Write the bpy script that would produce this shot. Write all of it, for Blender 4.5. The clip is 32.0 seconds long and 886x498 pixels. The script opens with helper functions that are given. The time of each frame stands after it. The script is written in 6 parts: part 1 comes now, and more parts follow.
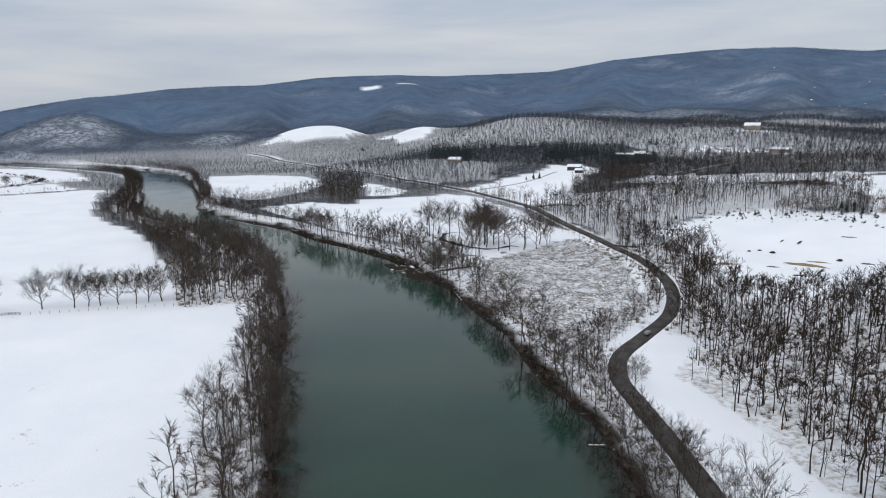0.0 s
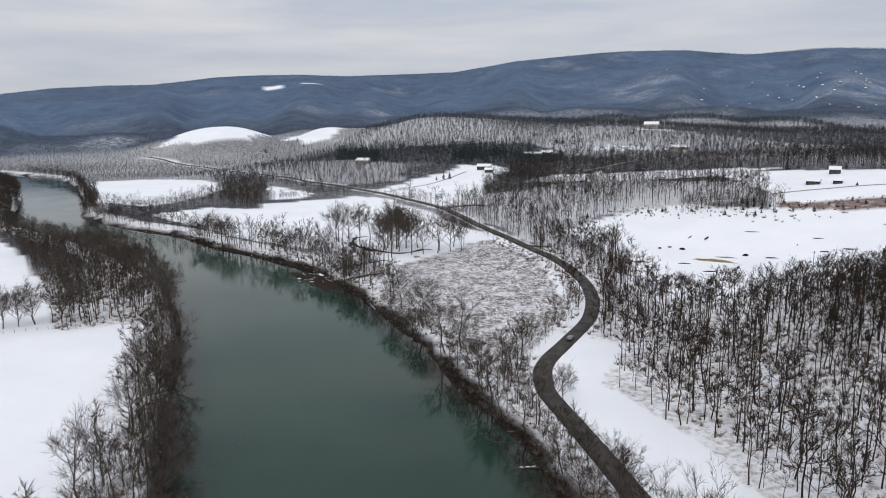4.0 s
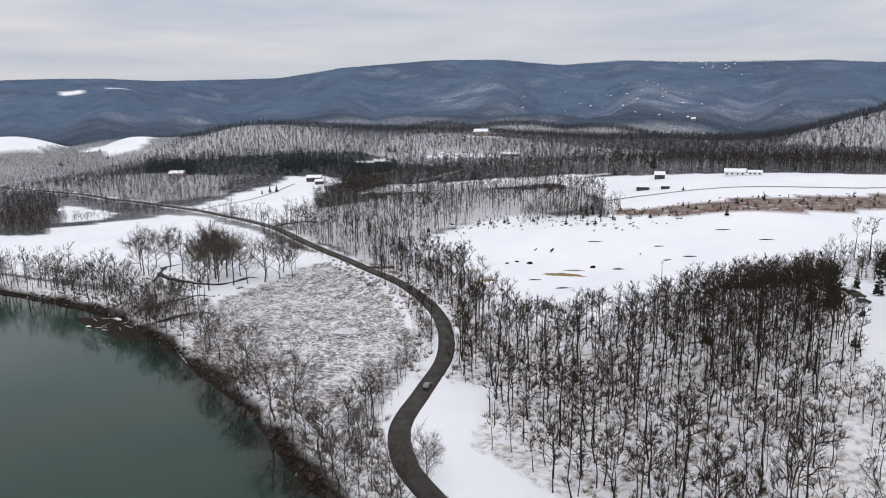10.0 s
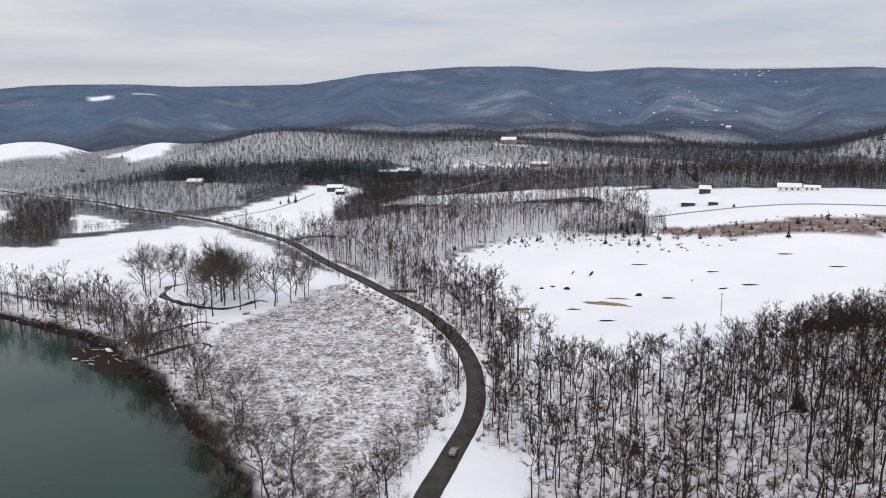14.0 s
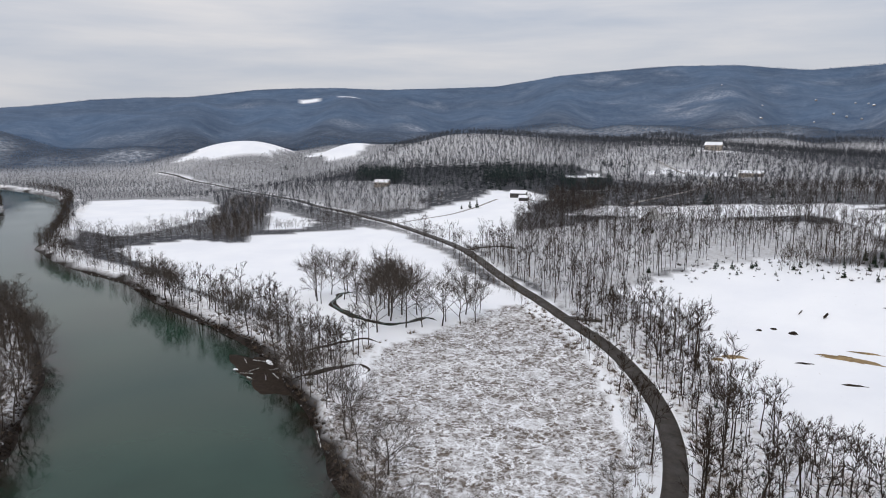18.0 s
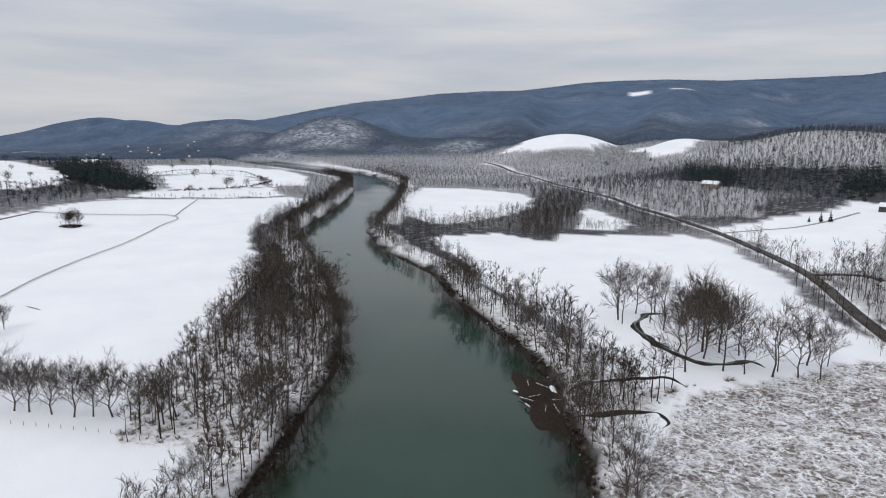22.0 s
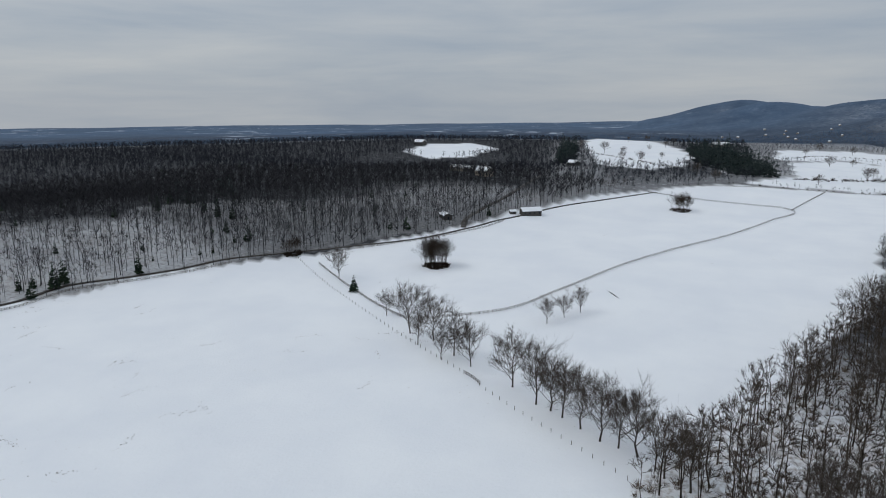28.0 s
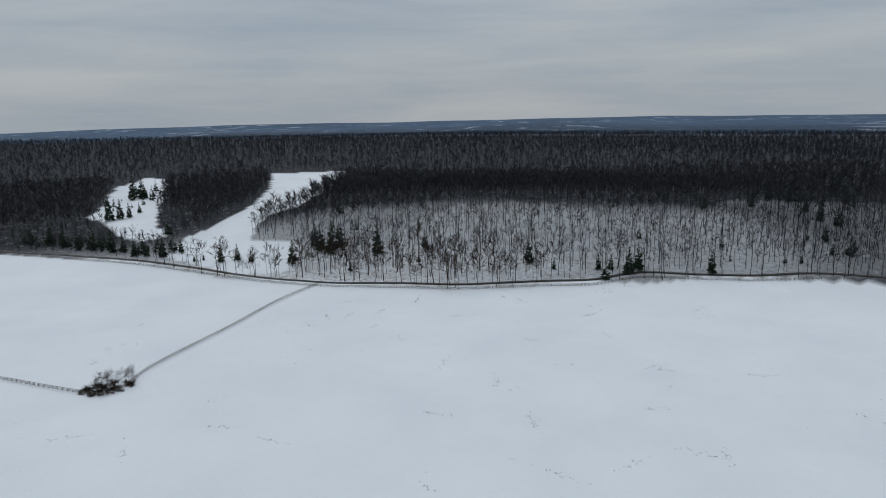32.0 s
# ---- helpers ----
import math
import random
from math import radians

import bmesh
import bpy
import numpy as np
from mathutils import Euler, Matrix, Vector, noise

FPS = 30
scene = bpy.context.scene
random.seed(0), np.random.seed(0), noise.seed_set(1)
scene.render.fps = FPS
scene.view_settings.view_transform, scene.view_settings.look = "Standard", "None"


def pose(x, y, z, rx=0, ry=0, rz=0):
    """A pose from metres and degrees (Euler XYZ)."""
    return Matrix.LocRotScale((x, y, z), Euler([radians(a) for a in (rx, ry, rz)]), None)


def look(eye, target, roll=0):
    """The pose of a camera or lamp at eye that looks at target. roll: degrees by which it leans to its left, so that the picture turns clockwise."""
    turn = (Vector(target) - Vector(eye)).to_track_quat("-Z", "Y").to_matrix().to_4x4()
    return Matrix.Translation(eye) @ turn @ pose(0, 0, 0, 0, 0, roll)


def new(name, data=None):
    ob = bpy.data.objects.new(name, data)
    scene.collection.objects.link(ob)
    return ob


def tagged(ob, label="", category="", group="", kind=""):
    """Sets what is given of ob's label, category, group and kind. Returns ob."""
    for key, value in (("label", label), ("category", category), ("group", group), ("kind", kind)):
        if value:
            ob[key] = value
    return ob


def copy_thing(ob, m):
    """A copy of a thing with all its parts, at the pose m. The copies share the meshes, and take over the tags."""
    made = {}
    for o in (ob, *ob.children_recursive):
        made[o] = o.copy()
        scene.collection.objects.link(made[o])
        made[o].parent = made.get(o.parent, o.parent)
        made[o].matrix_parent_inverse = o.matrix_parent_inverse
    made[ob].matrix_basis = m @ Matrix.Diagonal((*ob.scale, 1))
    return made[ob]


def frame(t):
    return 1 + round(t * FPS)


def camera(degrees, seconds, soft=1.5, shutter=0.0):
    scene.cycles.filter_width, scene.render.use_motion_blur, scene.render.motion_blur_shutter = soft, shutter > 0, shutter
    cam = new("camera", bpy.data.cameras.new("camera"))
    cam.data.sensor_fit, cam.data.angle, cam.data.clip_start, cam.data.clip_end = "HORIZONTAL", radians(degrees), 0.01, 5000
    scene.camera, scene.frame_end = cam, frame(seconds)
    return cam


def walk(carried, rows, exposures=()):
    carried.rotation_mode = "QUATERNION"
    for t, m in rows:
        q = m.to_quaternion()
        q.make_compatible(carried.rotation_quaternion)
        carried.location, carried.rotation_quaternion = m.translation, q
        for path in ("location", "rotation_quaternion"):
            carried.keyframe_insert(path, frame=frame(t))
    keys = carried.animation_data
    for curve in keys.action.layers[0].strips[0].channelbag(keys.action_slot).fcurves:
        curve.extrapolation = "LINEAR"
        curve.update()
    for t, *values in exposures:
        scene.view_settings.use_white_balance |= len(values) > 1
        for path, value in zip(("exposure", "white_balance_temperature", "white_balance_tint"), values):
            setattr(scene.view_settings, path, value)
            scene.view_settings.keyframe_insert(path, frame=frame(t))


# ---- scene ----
cam = camera(66.05, 32.0, 1.0)
# seconds, x, y, z, heading, tilt, lean
ROWS = [
    (0, 41.34, -78.40, 84.41, 39.031, -10.913, -0.503),
    (0.5, 39.69, -76.51, 84.19, 38.472, -10.936, -0.479),
    (1, 38.12, -74.74, 83.78, 37.882, -10.954, -0.486),
    (1.5, 36.83, -73.15, 83.62, 37.484, -10.956, -0.545),
    (2, 35.63, -71.43, 83.56, 36.311, -10.968, -0.592),
    (2.5, 34.14, -69.61, 83.40, 34.192, -10.964, -0.619),
    (3, 32.76, -68.02, 83.41, 33.133, -10.974, -0.591),
    (3.5, 31.35, -66.65, 83.40, 32.436, -10.972, -0.618),
    (5.5, 24.92, -56.87, 83.15, 26.682, -10.847, -0.742),
    (6, 23.17, -54.17, 83.13, 24.927, -10.843, -0.747),
    (6.5, 21.34, -51.29, 83.22, 22.120, -10.827, -0.754),
    (7, 19.57, -48.12, 83.01, 19.338, -10.802, -0.753),
    (7.5, 17.80, -44.78, 82.97, 17.793, -10.808, -0.827),
    (8, 16.07, -41.39, 83.04, 17.134, -10.770, -0.843),
    (8.5, 14.31, -37.89, 83.28, 17.074, -10.762, -0.853),
    (9, 12.79, -34.08, 83.52, 17.241, -10.713, -0.831),
    (9.5, 11.18, -30.22, 83.84, 17.239, -10.643, -0.793),
    (10, 9.58, -26.00, 83.91, 17.257, -10.540, -0.825),
    (10.5, 8.02, -21.88, 83.92, 17.251, -10.447, -0.825),
    (11, 6.65, -17.90, 84.09, 17.231, -10.379, -0.818),
    (11.5, 4.77, -13.41, 84.25, 17.209, -10.291, -0.784),
    (12, 3.11, -9.01, 84.47, 17.348, -10.232, -0.734),
    (12.5, 1.54, -4.55, 84.70, 17.572, -10.156, -0.694),
    (13, -0.00, 0.00, 85.00, 17.890, -10.100, -0.635),
    (13.5, -1.76, 4.63, 85.36, 18.275, -10.060, -0.591),
    (14, -3.46, 9.09, 85.56, 19.285, -9.987, -0.542),
    (14.5, -5.45, 13.54, 85.59, 21.082, -9.860, -0.448),
    (16.5, -13.11, 32.24, 86.05, 28.286, -9.683, -0.174),
    (17, -15.31, 36.53, 86.37, 30.377, -9.700, -0.089),
    (17.5, -17.41, 40.94, 86.38, 32.427, -9.698, -0.045),
    (18, -19.97, 45.62, 86.52, 34.782, -9.736, -0.031),
    (18.5, -22.79, 49.85, 86.85, 37.586, -9.771, 0.047),
    (19, -25.75, 53.91, 86.82, 40.571, -9.797, 0.183),
    (19.5, -28.33, 57.79, 87.04, 44.237, -9.854, 0.299),
    (20, -31.23, 61.47, 87.37, 47.904, -9.931, 0.393),
    (20.5, -34.05, 65.18, 87.49, 51.395, -10.017, 0.458),
    (21, -37.06, 68.62, 87.73, 54.621, -10.151, 0.587),
    (21.5, -40.51, 71.96, 87.79, 57.815, -10.282, 0.666),
    (22, -44.11, 75.25, 87.93, 61.262, -10.463, 0.666),
    (22.5, -47.88, 78.20, 88.00, 64.790, -10.630, 0.701),
    (23, -51.78, 80.88, 87.82, 68.547, -10.819, 0.677),
    (23.5, -55.91, 83.57, 87.70, 72.787, -11.012, 0.682),
    (24, -60.11, 85.89, 87.61, 77.048, -11.195, 0.653),
    (24.5, -64.39, 87.98, 87.79, 81.318, -11.392, 0.625),
    (25, -68.38, 89.57, 87.72, 85.588, -11.524, 0.532),
    (25.5, -72.85, 90.99, 87.77, 89.892, -11.651, 0.447),
    (26, -77.50, 92.05, 87.84, 94.228, -11.753, 0.336),
    (26.5, -82.27, 92.94, 87.59, 98.574, -11.829, 0.141),
    (28.5, -101.67, 92.75, 86.88, 115.342, -12.088, -0.559),
    (29, -106.75, 91.57, 86.60, 119.376, -12.140, -0.729),
    (29.5, -111.28, 90.08, 86.40, 124.484, -12.164, -0.902),
    (30, -115.67, 88.22, 86.32, 130.921, -12.194, -1.029),
    (30.5, -119.66, 86.31, 86.39, 138.302, -12.243, -1.132),
    (31, -123.32, 84.11, 86.28, 145.658, -12.240, -1.189),
    (31.5, -126.99, 81.63, 86.00, 153.091, -12.235, -1.273),
    (32, -130.82, 78.65, 85.86, 160.591, -12.239, -1.295),
]
walk(cam, [(t, pose(x, y, z, 90 + tilt, 0, yaw) @ pose(0, 0, 0, 0, 0, lean)) for t, x, y, z, yaw, tilt, lean in ROWS],
     exposures=[(0, -0.06, 6500, 10), (2, -0.04, 6620, 11), (8, 0.03, 6800, 14), (14, 0.05, 6850, 14), (19, 0.0, 6800, 13), (22, -0.05, 6750, 12), (26, -0.3, 6500, 9), (29, -0.55, 6370, 7), (32, -0.63, 6330, 6)])

SKY_LOW, SKY_HIGH = 0.66, 1.12
# ---- light ----
world = bpy.data.worlds.new("overcast_sky")
scene.world = world
world.use_nodes = True
wn, wl = world.node_tree.nodes, world.node_tree.links
wn.clear()


def node(tree_nodes, kind, **values):
    n = tree_nodes.new(kind)
    for key, value in values.items():
        n.inputs[key.replace("_", " ")].default_value = value
    return n


sky = wn.new("ShaderNodeTexSky")
sky.sky_type, sky.sun_disc = "NISHITA", False
sky.sun_elevation, sky.sun_rotation = radians(38), radians(200)
way = wn.new("ShaderNodeTexCoord")
split = wn.new("ShaderNodeSeparateXYZ")
wl.new(way.outputs["Generated"], split.inputs[0])
# an overcast sky is three times as bright overhead as at the horizon
lift = wn.new("ShaderNodeMapRange")
lift.inputs["From Min"].default_value, lift.inputs["From Max"].default_value = -0.02, 1.0
lift.inputs["To Min"].default_value, lift.inputs["To Max"].default_value = SKY_LOW, SKY_HIGH
wl.new(split.outputs["Z"], lift.inputs["Value"])
# layers of cloud, drawn out along the horizon
flat = wn.new("ShaderNodeMapping")
flat.inputs["Scale"].default_value = (1.6, 1.6, 13.0)
wl.new(way.outputs["Generated"], flat.inputs["Vector"])
cloud = node(wn, "ShaderNodeTexNoise", Scale=1.7, Detail=6.0, Roughness=0.55, Distortion=0.25)
wl.new(flat.outputs[0], cloud.inputs["Vector"])
tone = wn.new("ShaderNodeValToRGB")
tone.color_ramp.elements[0].position, tone.color_ramp.elements[0].color = 0.30, (0.69, 0.79, 0.94, 1)
tone.color_ramp.elements[1].position, tone.color_ramp.elements[1].color = 0.70, (0.99, 1.03, 1.09, 1)
wl.new(cloud.outputs["Fac"], tone.inputs[0])
grey = wn.new("ShaderNodeMix")
grey.data_type, grey.blend_type = "RGBA", "MULTIPLY"
grey.inputs[0].default_value = 1.0
wl.new(tone.outputs[0], grey.inputs[6])
wl.new(lift.outputs[0], grey.inputs[7])
clouds = wn.new("ShaderNodeBackground")
wl.new(grey.outputs[2], clouds.inputs["Color"])
blue = wn.new("ShaderNodeBackground")
blue.inputs["Strength"].default_value = 0.05
wl.new(sky.outputs[0], blue.inputs["Color"])
cover = wn.new("ShaderNodeMixShader")
cover.inputs[0].default_value = 0.90
wl.new(blue.outputs[0], cover.inputs[1])
wl.new(clouds.outputs[0], cover.inputs[2])
out = wn.new("ShaderNodeOutputWorld")
wl.new(cover.outputs[0], out.inputs["Surface"])

sun = new("sun", bpy.data.lights.new("sun", "SUN"))
sun.data.energy, sun.data.angle, sun.data.color = 0.9, radians(25), (1.0, 0.96, 0.9)
sun.matrix_world = look((0, 0, 300), (-80, 260, 0))

# ---- materials ----


class Mat:
    """A node material with a Principled surface and short ways to add noise."""

    def __init__(self, name, colour=(0.5, 0.5, 0.5), rough=0.8, metal=0.0):
        self.mat = bpy.data.materials.new(name)
        self.mat.use_nodes = True
        self.n, self.l = self.mat.node_tree.nodes, self.mat.node_tree.links
        self.bsdf = self.n["Principled BSDF"]
        self.bsdf.inputs["Base Color"].default_value = (*colour, 1)
        self.bsdf.inputs["Roughness"].default_value = rough
        self.bsdf.inputs["Metallic"].default_value = metal
        self.pos = self.n.new("ShaderNodeNewGeometry").outputs["Position"]

    def noise(self, size, detail=4.0, rough=0.55, stretch=(1, 1, 1), lo=0.4, hi=0.6):
        m = self.n.new("ShaderNodeMapping")
        m.inputs["Scale"].default_value = stretch
        self.l.new(self.pos, m.inputs["Vector"])
        t = node(self.n, "ShaderNodeTexNoise", Scale=1.0 / size, Detail=detail, Roughness=rough)
        self.l.new(m.outputs[0], t.inputs["Vector"])
        r = self.n.new("ShaderNodeMapRange")
        r.inputs["From Min"].default_value, r.inputs["From Max"].default_value = lo, hi
        self.l.new(t.outputs["Fac"], r.inputs["Value"])
        return r.outputs[0]

    def cells(self, size, wander=1.0, lo=0.02, hi=0.2):
        """A net of cells with wandering borders: 0 on a border, 1 inside."""
        t = node(self.n, "ShaderNodeTexNoise", Scale=1.3 / size, Detail=5.0, Roughness=0.6)
        self.l.new(self.pos, t.inputs["Vector"])
        w = self.n.new("ShaderNodeVectorMath")
        w.operation = "MULTIPLY_ADD"
        w.inputs[1].default_value = (wander * size, wander * size, 0)
        self.l.new(t.outputs["Color"], w.inputs[0])
        self.l.new(self.pos, w.inputs[2])
        v = self.n.new("ShaderNodeTexVoronoi")
        v.voronoi_dimensions, v.feature = "2D", "DISTANCE_TO_EDGE"
        v.inputs["Scale"].default_value = 1.0 / size
        self.l.new(w.outputs[0], v.inputs["Vector"])
        r = self.n.new("ShaderNodeMapRange")
        r.inputs["From Min"].default_value, r.inputs["From Max"].default_value = lo, hi
        self.l.new(v.outputs["Distance"], r.inputs["Value"])
        return r.outputs[0]

    def attribute(self, name, out="Fac"):
        a = self.n.new("ShaderNodeAttribute")
        a.attribute_name = name
        return a.outputs[out]

    def math(self, op, a, b):
        m = self.n.new("ShaderNodeMath")
        m.operation = op
        m.use_clamp = op in ("ADD", "SUBTRACT", "MULTIPLY")
        for k, v in enumerate((a, b)):
            if isinstance(v, (int, float)):
                m.inputs[k].default_value = v
            else:
                self.l.new(v, m.inputs[k])
        return m.outputs[0]

    def mix(self, fac, a, b):
        m = self.n.new("ShaderNodeMix")
        m.data_type = "RGBA"
        for socket, v in ((m.inputs[0], fac), (m.inputs[6], a), (m.inputs[7], b)):
            if isinstance(v, (int, float)):
                socket.default_value = v
            elif isinstance(v, tuple):
                socket.default_value = (*v, 1)
            else:
                self.l.new(v, socket)
        return m.outputs[2]

    def colour(self, c):
        self.l.new(c, self.bsdf.inputs["Base Color"])
        return self

    def rough(self, v):
        self.l.new(v, self.bsdf.inputs["Roughness"])
        return self

    def bump(self, height, metres=0.1, strength=0.6):
        b = self.n.new("ShaderNodeBump")
        b.inputs["Strength"].default_value, b.inputs["Distance"].default_value = strength, metres
        self.l.new(height, b.inputs["Height"])
        self.l.new(b.outputs[0], self.bsdf.inputs["Normal"])
        return self

    def random(self, a, b):
        o = self.n.new("ShaderNodeObjectInfo")
        return self.mix(o.outputs["Random"], a, b)

    def island(self, a, b):
        g = self.n.new("ShaderNodeNewGeometry")
        return self.mix(g.outputs["Random Per Island"], a, b)


SNOW, SNOW_DIM = (0.86, 0.875, 0.90), (0.80, 0.82, 0.86)


def ground_material():
    m = Mat("snowy_ground", SNOW, 0.85)
    m.bsdf.inputs["Specular IOR Level"].default_value = 0.08
    snow = m.mix(m.noise(38, 5, lo=0.35, hi=0.65), SNOW_DIM, SNOW)
    snow = m.mix(m.math("MULTIPLY", m.noise(1.7, 3, lo=0.70, hi=0.78), m.noise(60, 2, lo=0.5, hi=0.65)), snow, (0.42, 0.38, 0.33))
    # leaf litter and low brush that show through the snow in the woods
    litter = m.mix(m.noise(3.0, 4), (0.13, 0.092, 0.066), (0.30, 0.235, 0.18))
    through_snow = m.math("MULTIPLY", m.math("ADD", m.noise(2.2, 6, 0.7, lo=0.46, hi=0.66), m.math("MULTIPLY", m.noise(16, 3, lo=0.42, hi=0.7), 0.35)), 0.72)
    c = m.mix(m.math("MULTIPLY", m.attribute("woods"), through_snow), snow, litter)
    # the dry meadow
    grass = m.mix(m.noise(0.8, 4, 0.7, lo=0.3, hi=0.7), (0.065, 0.052, 0.044), (0.23, 0.195, 0.17))
    net = m.math("MULTIPLY", m.cells(9.5, 2.6, 0.0, 0.08), m.math("ADD", m.math("MULTIPLY", m.cells(3.1, 2.0, -0.03, 0.20), 0.7), 0.35))
    show = m.math("MULTIPLY", net, m.math("ADD", m.noise(1.0, 5, 0.75, lo=0.30, hi=0.56), m.math("MULTIPLY", m.noise(19, 4, 0.6, lo=0.40, hi=0.62), 0.55)))
    patch = m.math("ADD", m.math("MULTIPLY", m.noise(6.5, 5, 0.65, lo=0.38, hi=0.56), 0.55), 0.5)
    c = m.mix(m.math("MULTIPLY", m.attribute("meadow"), m.math("MULTIPLY", show, patch)), c, grass)
    # mud of the banks and bare soil
    mud = m.mix(m.noise(1.1, 5), (0.008, 0.006, 0.005), (0.032, 0.024, 0.019))
    c = m.mix(m.math("MULTIPLY", m.attribute("mud"), m.noise(2.0, 5, lo=0.18, hi=0.36)), c, mud)
    c = m.mix(m.math("MULTIPLY", m.attribute("dry"), m.noise(4, 5, lo=0.18, hi=0.42)), c, m.mix(m.noise(5, 4), (0.15, 0.105, 0.092), (0.26, 0.20, 0.178)))
    # floor of the deeper woods: brush, with canopy shade and haze painted in
    c = m.mix(m.math("MULTIPLY", m.attribute("floor_dark"), m.math("ADD", m.noise(5, 5, 0.7, lo=0.40, hi=0.58), 0.85)), c, m.mix(m.noise(9, 4, 0.65, lo=0.3, hi=0.7), (0.016, 0.0175, 0.021), (0.030, 0.031, 0.036)))
    c = m.mix(m.math("MULTIPLY", m.attribute("floor_grey"), m.math("ADD", m.noise(5, 5, 0.7, stretch=(1, 0.5, 1), lo=0.40, hi=0.60), 0.72)), c, m.mix(m.noise(9, 4, 0.65, lo=0.3, hi=0.7), (0.030, 0.033, 0.040), (0.078, 0.081, 0.090)))
    # closed bare woods on the far slopes, with blue haze painted into the colour
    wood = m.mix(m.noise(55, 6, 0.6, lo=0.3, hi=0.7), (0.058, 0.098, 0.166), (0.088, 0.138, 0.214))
    # nearer slopes take a darker colour with less haze mixed in
    wood = m.mix(m.attribute("thin_haze"), wood, m.mix(m.noise(40, 5, 0.6, lo=0.3, hi=0.7), (0.026, 0.033, 0.046), (0.046, 0.054, 0.069)))
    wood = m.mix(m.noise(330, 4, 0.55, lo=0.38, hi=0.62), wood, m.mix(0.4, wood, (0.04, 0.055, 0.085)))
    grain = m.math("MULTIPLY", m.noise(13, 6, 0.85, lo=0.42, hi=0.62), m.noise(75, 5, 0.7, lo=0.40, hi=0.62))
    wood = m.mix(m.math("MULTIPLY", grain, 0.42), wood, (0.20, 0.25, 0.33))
    # paler where steep faces turn to the camera, as snow seen between stems
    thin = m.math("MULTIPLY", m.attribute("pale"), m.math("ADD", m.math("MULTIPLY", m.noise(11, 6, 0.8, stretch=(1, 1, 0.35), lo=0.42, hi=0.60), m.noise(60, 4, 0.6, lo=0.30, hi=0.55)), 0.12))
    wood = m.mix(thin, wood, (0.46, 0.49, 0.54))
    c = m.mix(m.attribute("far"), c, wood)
    # distant fields between the woods of the plain, dulled blue for haze
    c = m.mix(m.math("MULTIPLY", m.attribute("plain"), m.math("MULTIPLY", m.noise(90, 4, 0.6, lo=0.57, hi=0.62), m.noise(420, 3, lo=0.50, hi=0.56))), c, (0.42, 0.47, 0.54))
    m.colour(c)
    m.bump(m.math("ADD", m.noise(0.9, 5, lo=0.2, hi=0.8), m.math("MULTIPLY", m.noise(9, 3, lo=0.2, hi=0.8), 0.6)), 0.22, 0.5)
    return m.mat


def water_material():
    m = Mat("green_river_water", (0.020, 0.040, 0.034), 0.06)
    deep = m.mix(m.noise(45, 4, lo=0.35, hi=0.65), (0.0125, 0.036, 0.0245), (0.0175, 0.047, 0.032))
    # the brown bed shows through the shallows
    bed = m.math("MULTIPLY", m.attribute("shallow"), m.math("ADD", m.noise(7, 4, 0.6, lo=0.35, hi=0.62), 0.35))
    m.colour(m.mix(bed, deep, m.mix(m.noise(3, 4), (0.010, 0.0075, 0.0050), (0.020, 0.0150, 0.0105))))
    m.bsdf.inputs["IOR"].default_value = 1.33
    m.bsdf.inputs["Specular IOR Level"].default_value = 0.37
    m.rough(m.math("ADD", m.math("MULTIPLY", m.noise(60, 3, stretch=(1, 1, 1)), 0.07), 0.03))
    m.bump(m.noise(2.6, 4, stretch=(1, 1.6, 1), lo=0.2, hi=0.8), 0.05, 0.13)
    return m.mat


def asphalt_material(name="wet_asphalt", a=(0.020, 0.0165, 0.0140), b=(0.054, 0.045, 0.038)):
    m = Mat(name, a, 0.6)
    m.bsdf.inputs["Specular IOR Level"].default_value = 0.22
    m.colour(m.mix(m.noise(2.5, 6, 0.7, lo=0.3, hi=0.7), a, b))
    m.rough(m.math("ADD", m.math("MULTIPLY", m.noise(6, 4, lo=0.3, hi=0.7), 0.35), 0.35))
    m.bump(m.noise(0.12, 4, lo=0.2, hi=0.8), 0.02, 0.4)
    return m.mat


def bark_material(name, a, b):
    m = Mat(name, a, 0.9)
    c = m.mix(m.noise(0.6, 5, 0.7, stretch=(1, 1, 0.2), lo=0.3, hi=0.7), a, b)
    m.colour(m.mix(m.n.new("ShaderNodeObjectInfo").outputs["Random"], c, m.mix(0.3, c, (0.12, 0.10, 0.085))))
    return m.mat


def woods_material(name, a, b, broad=0):
    m = Mat(name, a, 0.95)
    m.bsdf.inputs["Specular IOR Level"].default_value = 0.1
    c = m.island(a, b)
    if broad:
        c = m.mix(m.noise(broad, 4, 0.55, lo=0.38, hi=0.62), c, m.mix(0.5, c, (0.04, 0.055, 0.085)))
    m.colour(c)
    return m.mat


def plain_material(name, a, b, rough=0.7, size=0.8, metal=0.0, gloss=0.5):
    m = Mat(name, a, rough, metal)
    m.bsdf.inputs["Specular IOR Level"].default_value = gloss
    m.colour(m.mix(m.noise(size, 5, 0.65, lo=0.3, hi=0.7), a, b))
    m.bump(m.noise(size * 0.3, 4, lo=0.2, hi=0.8), 0.02, 0.3)
    return m.mat


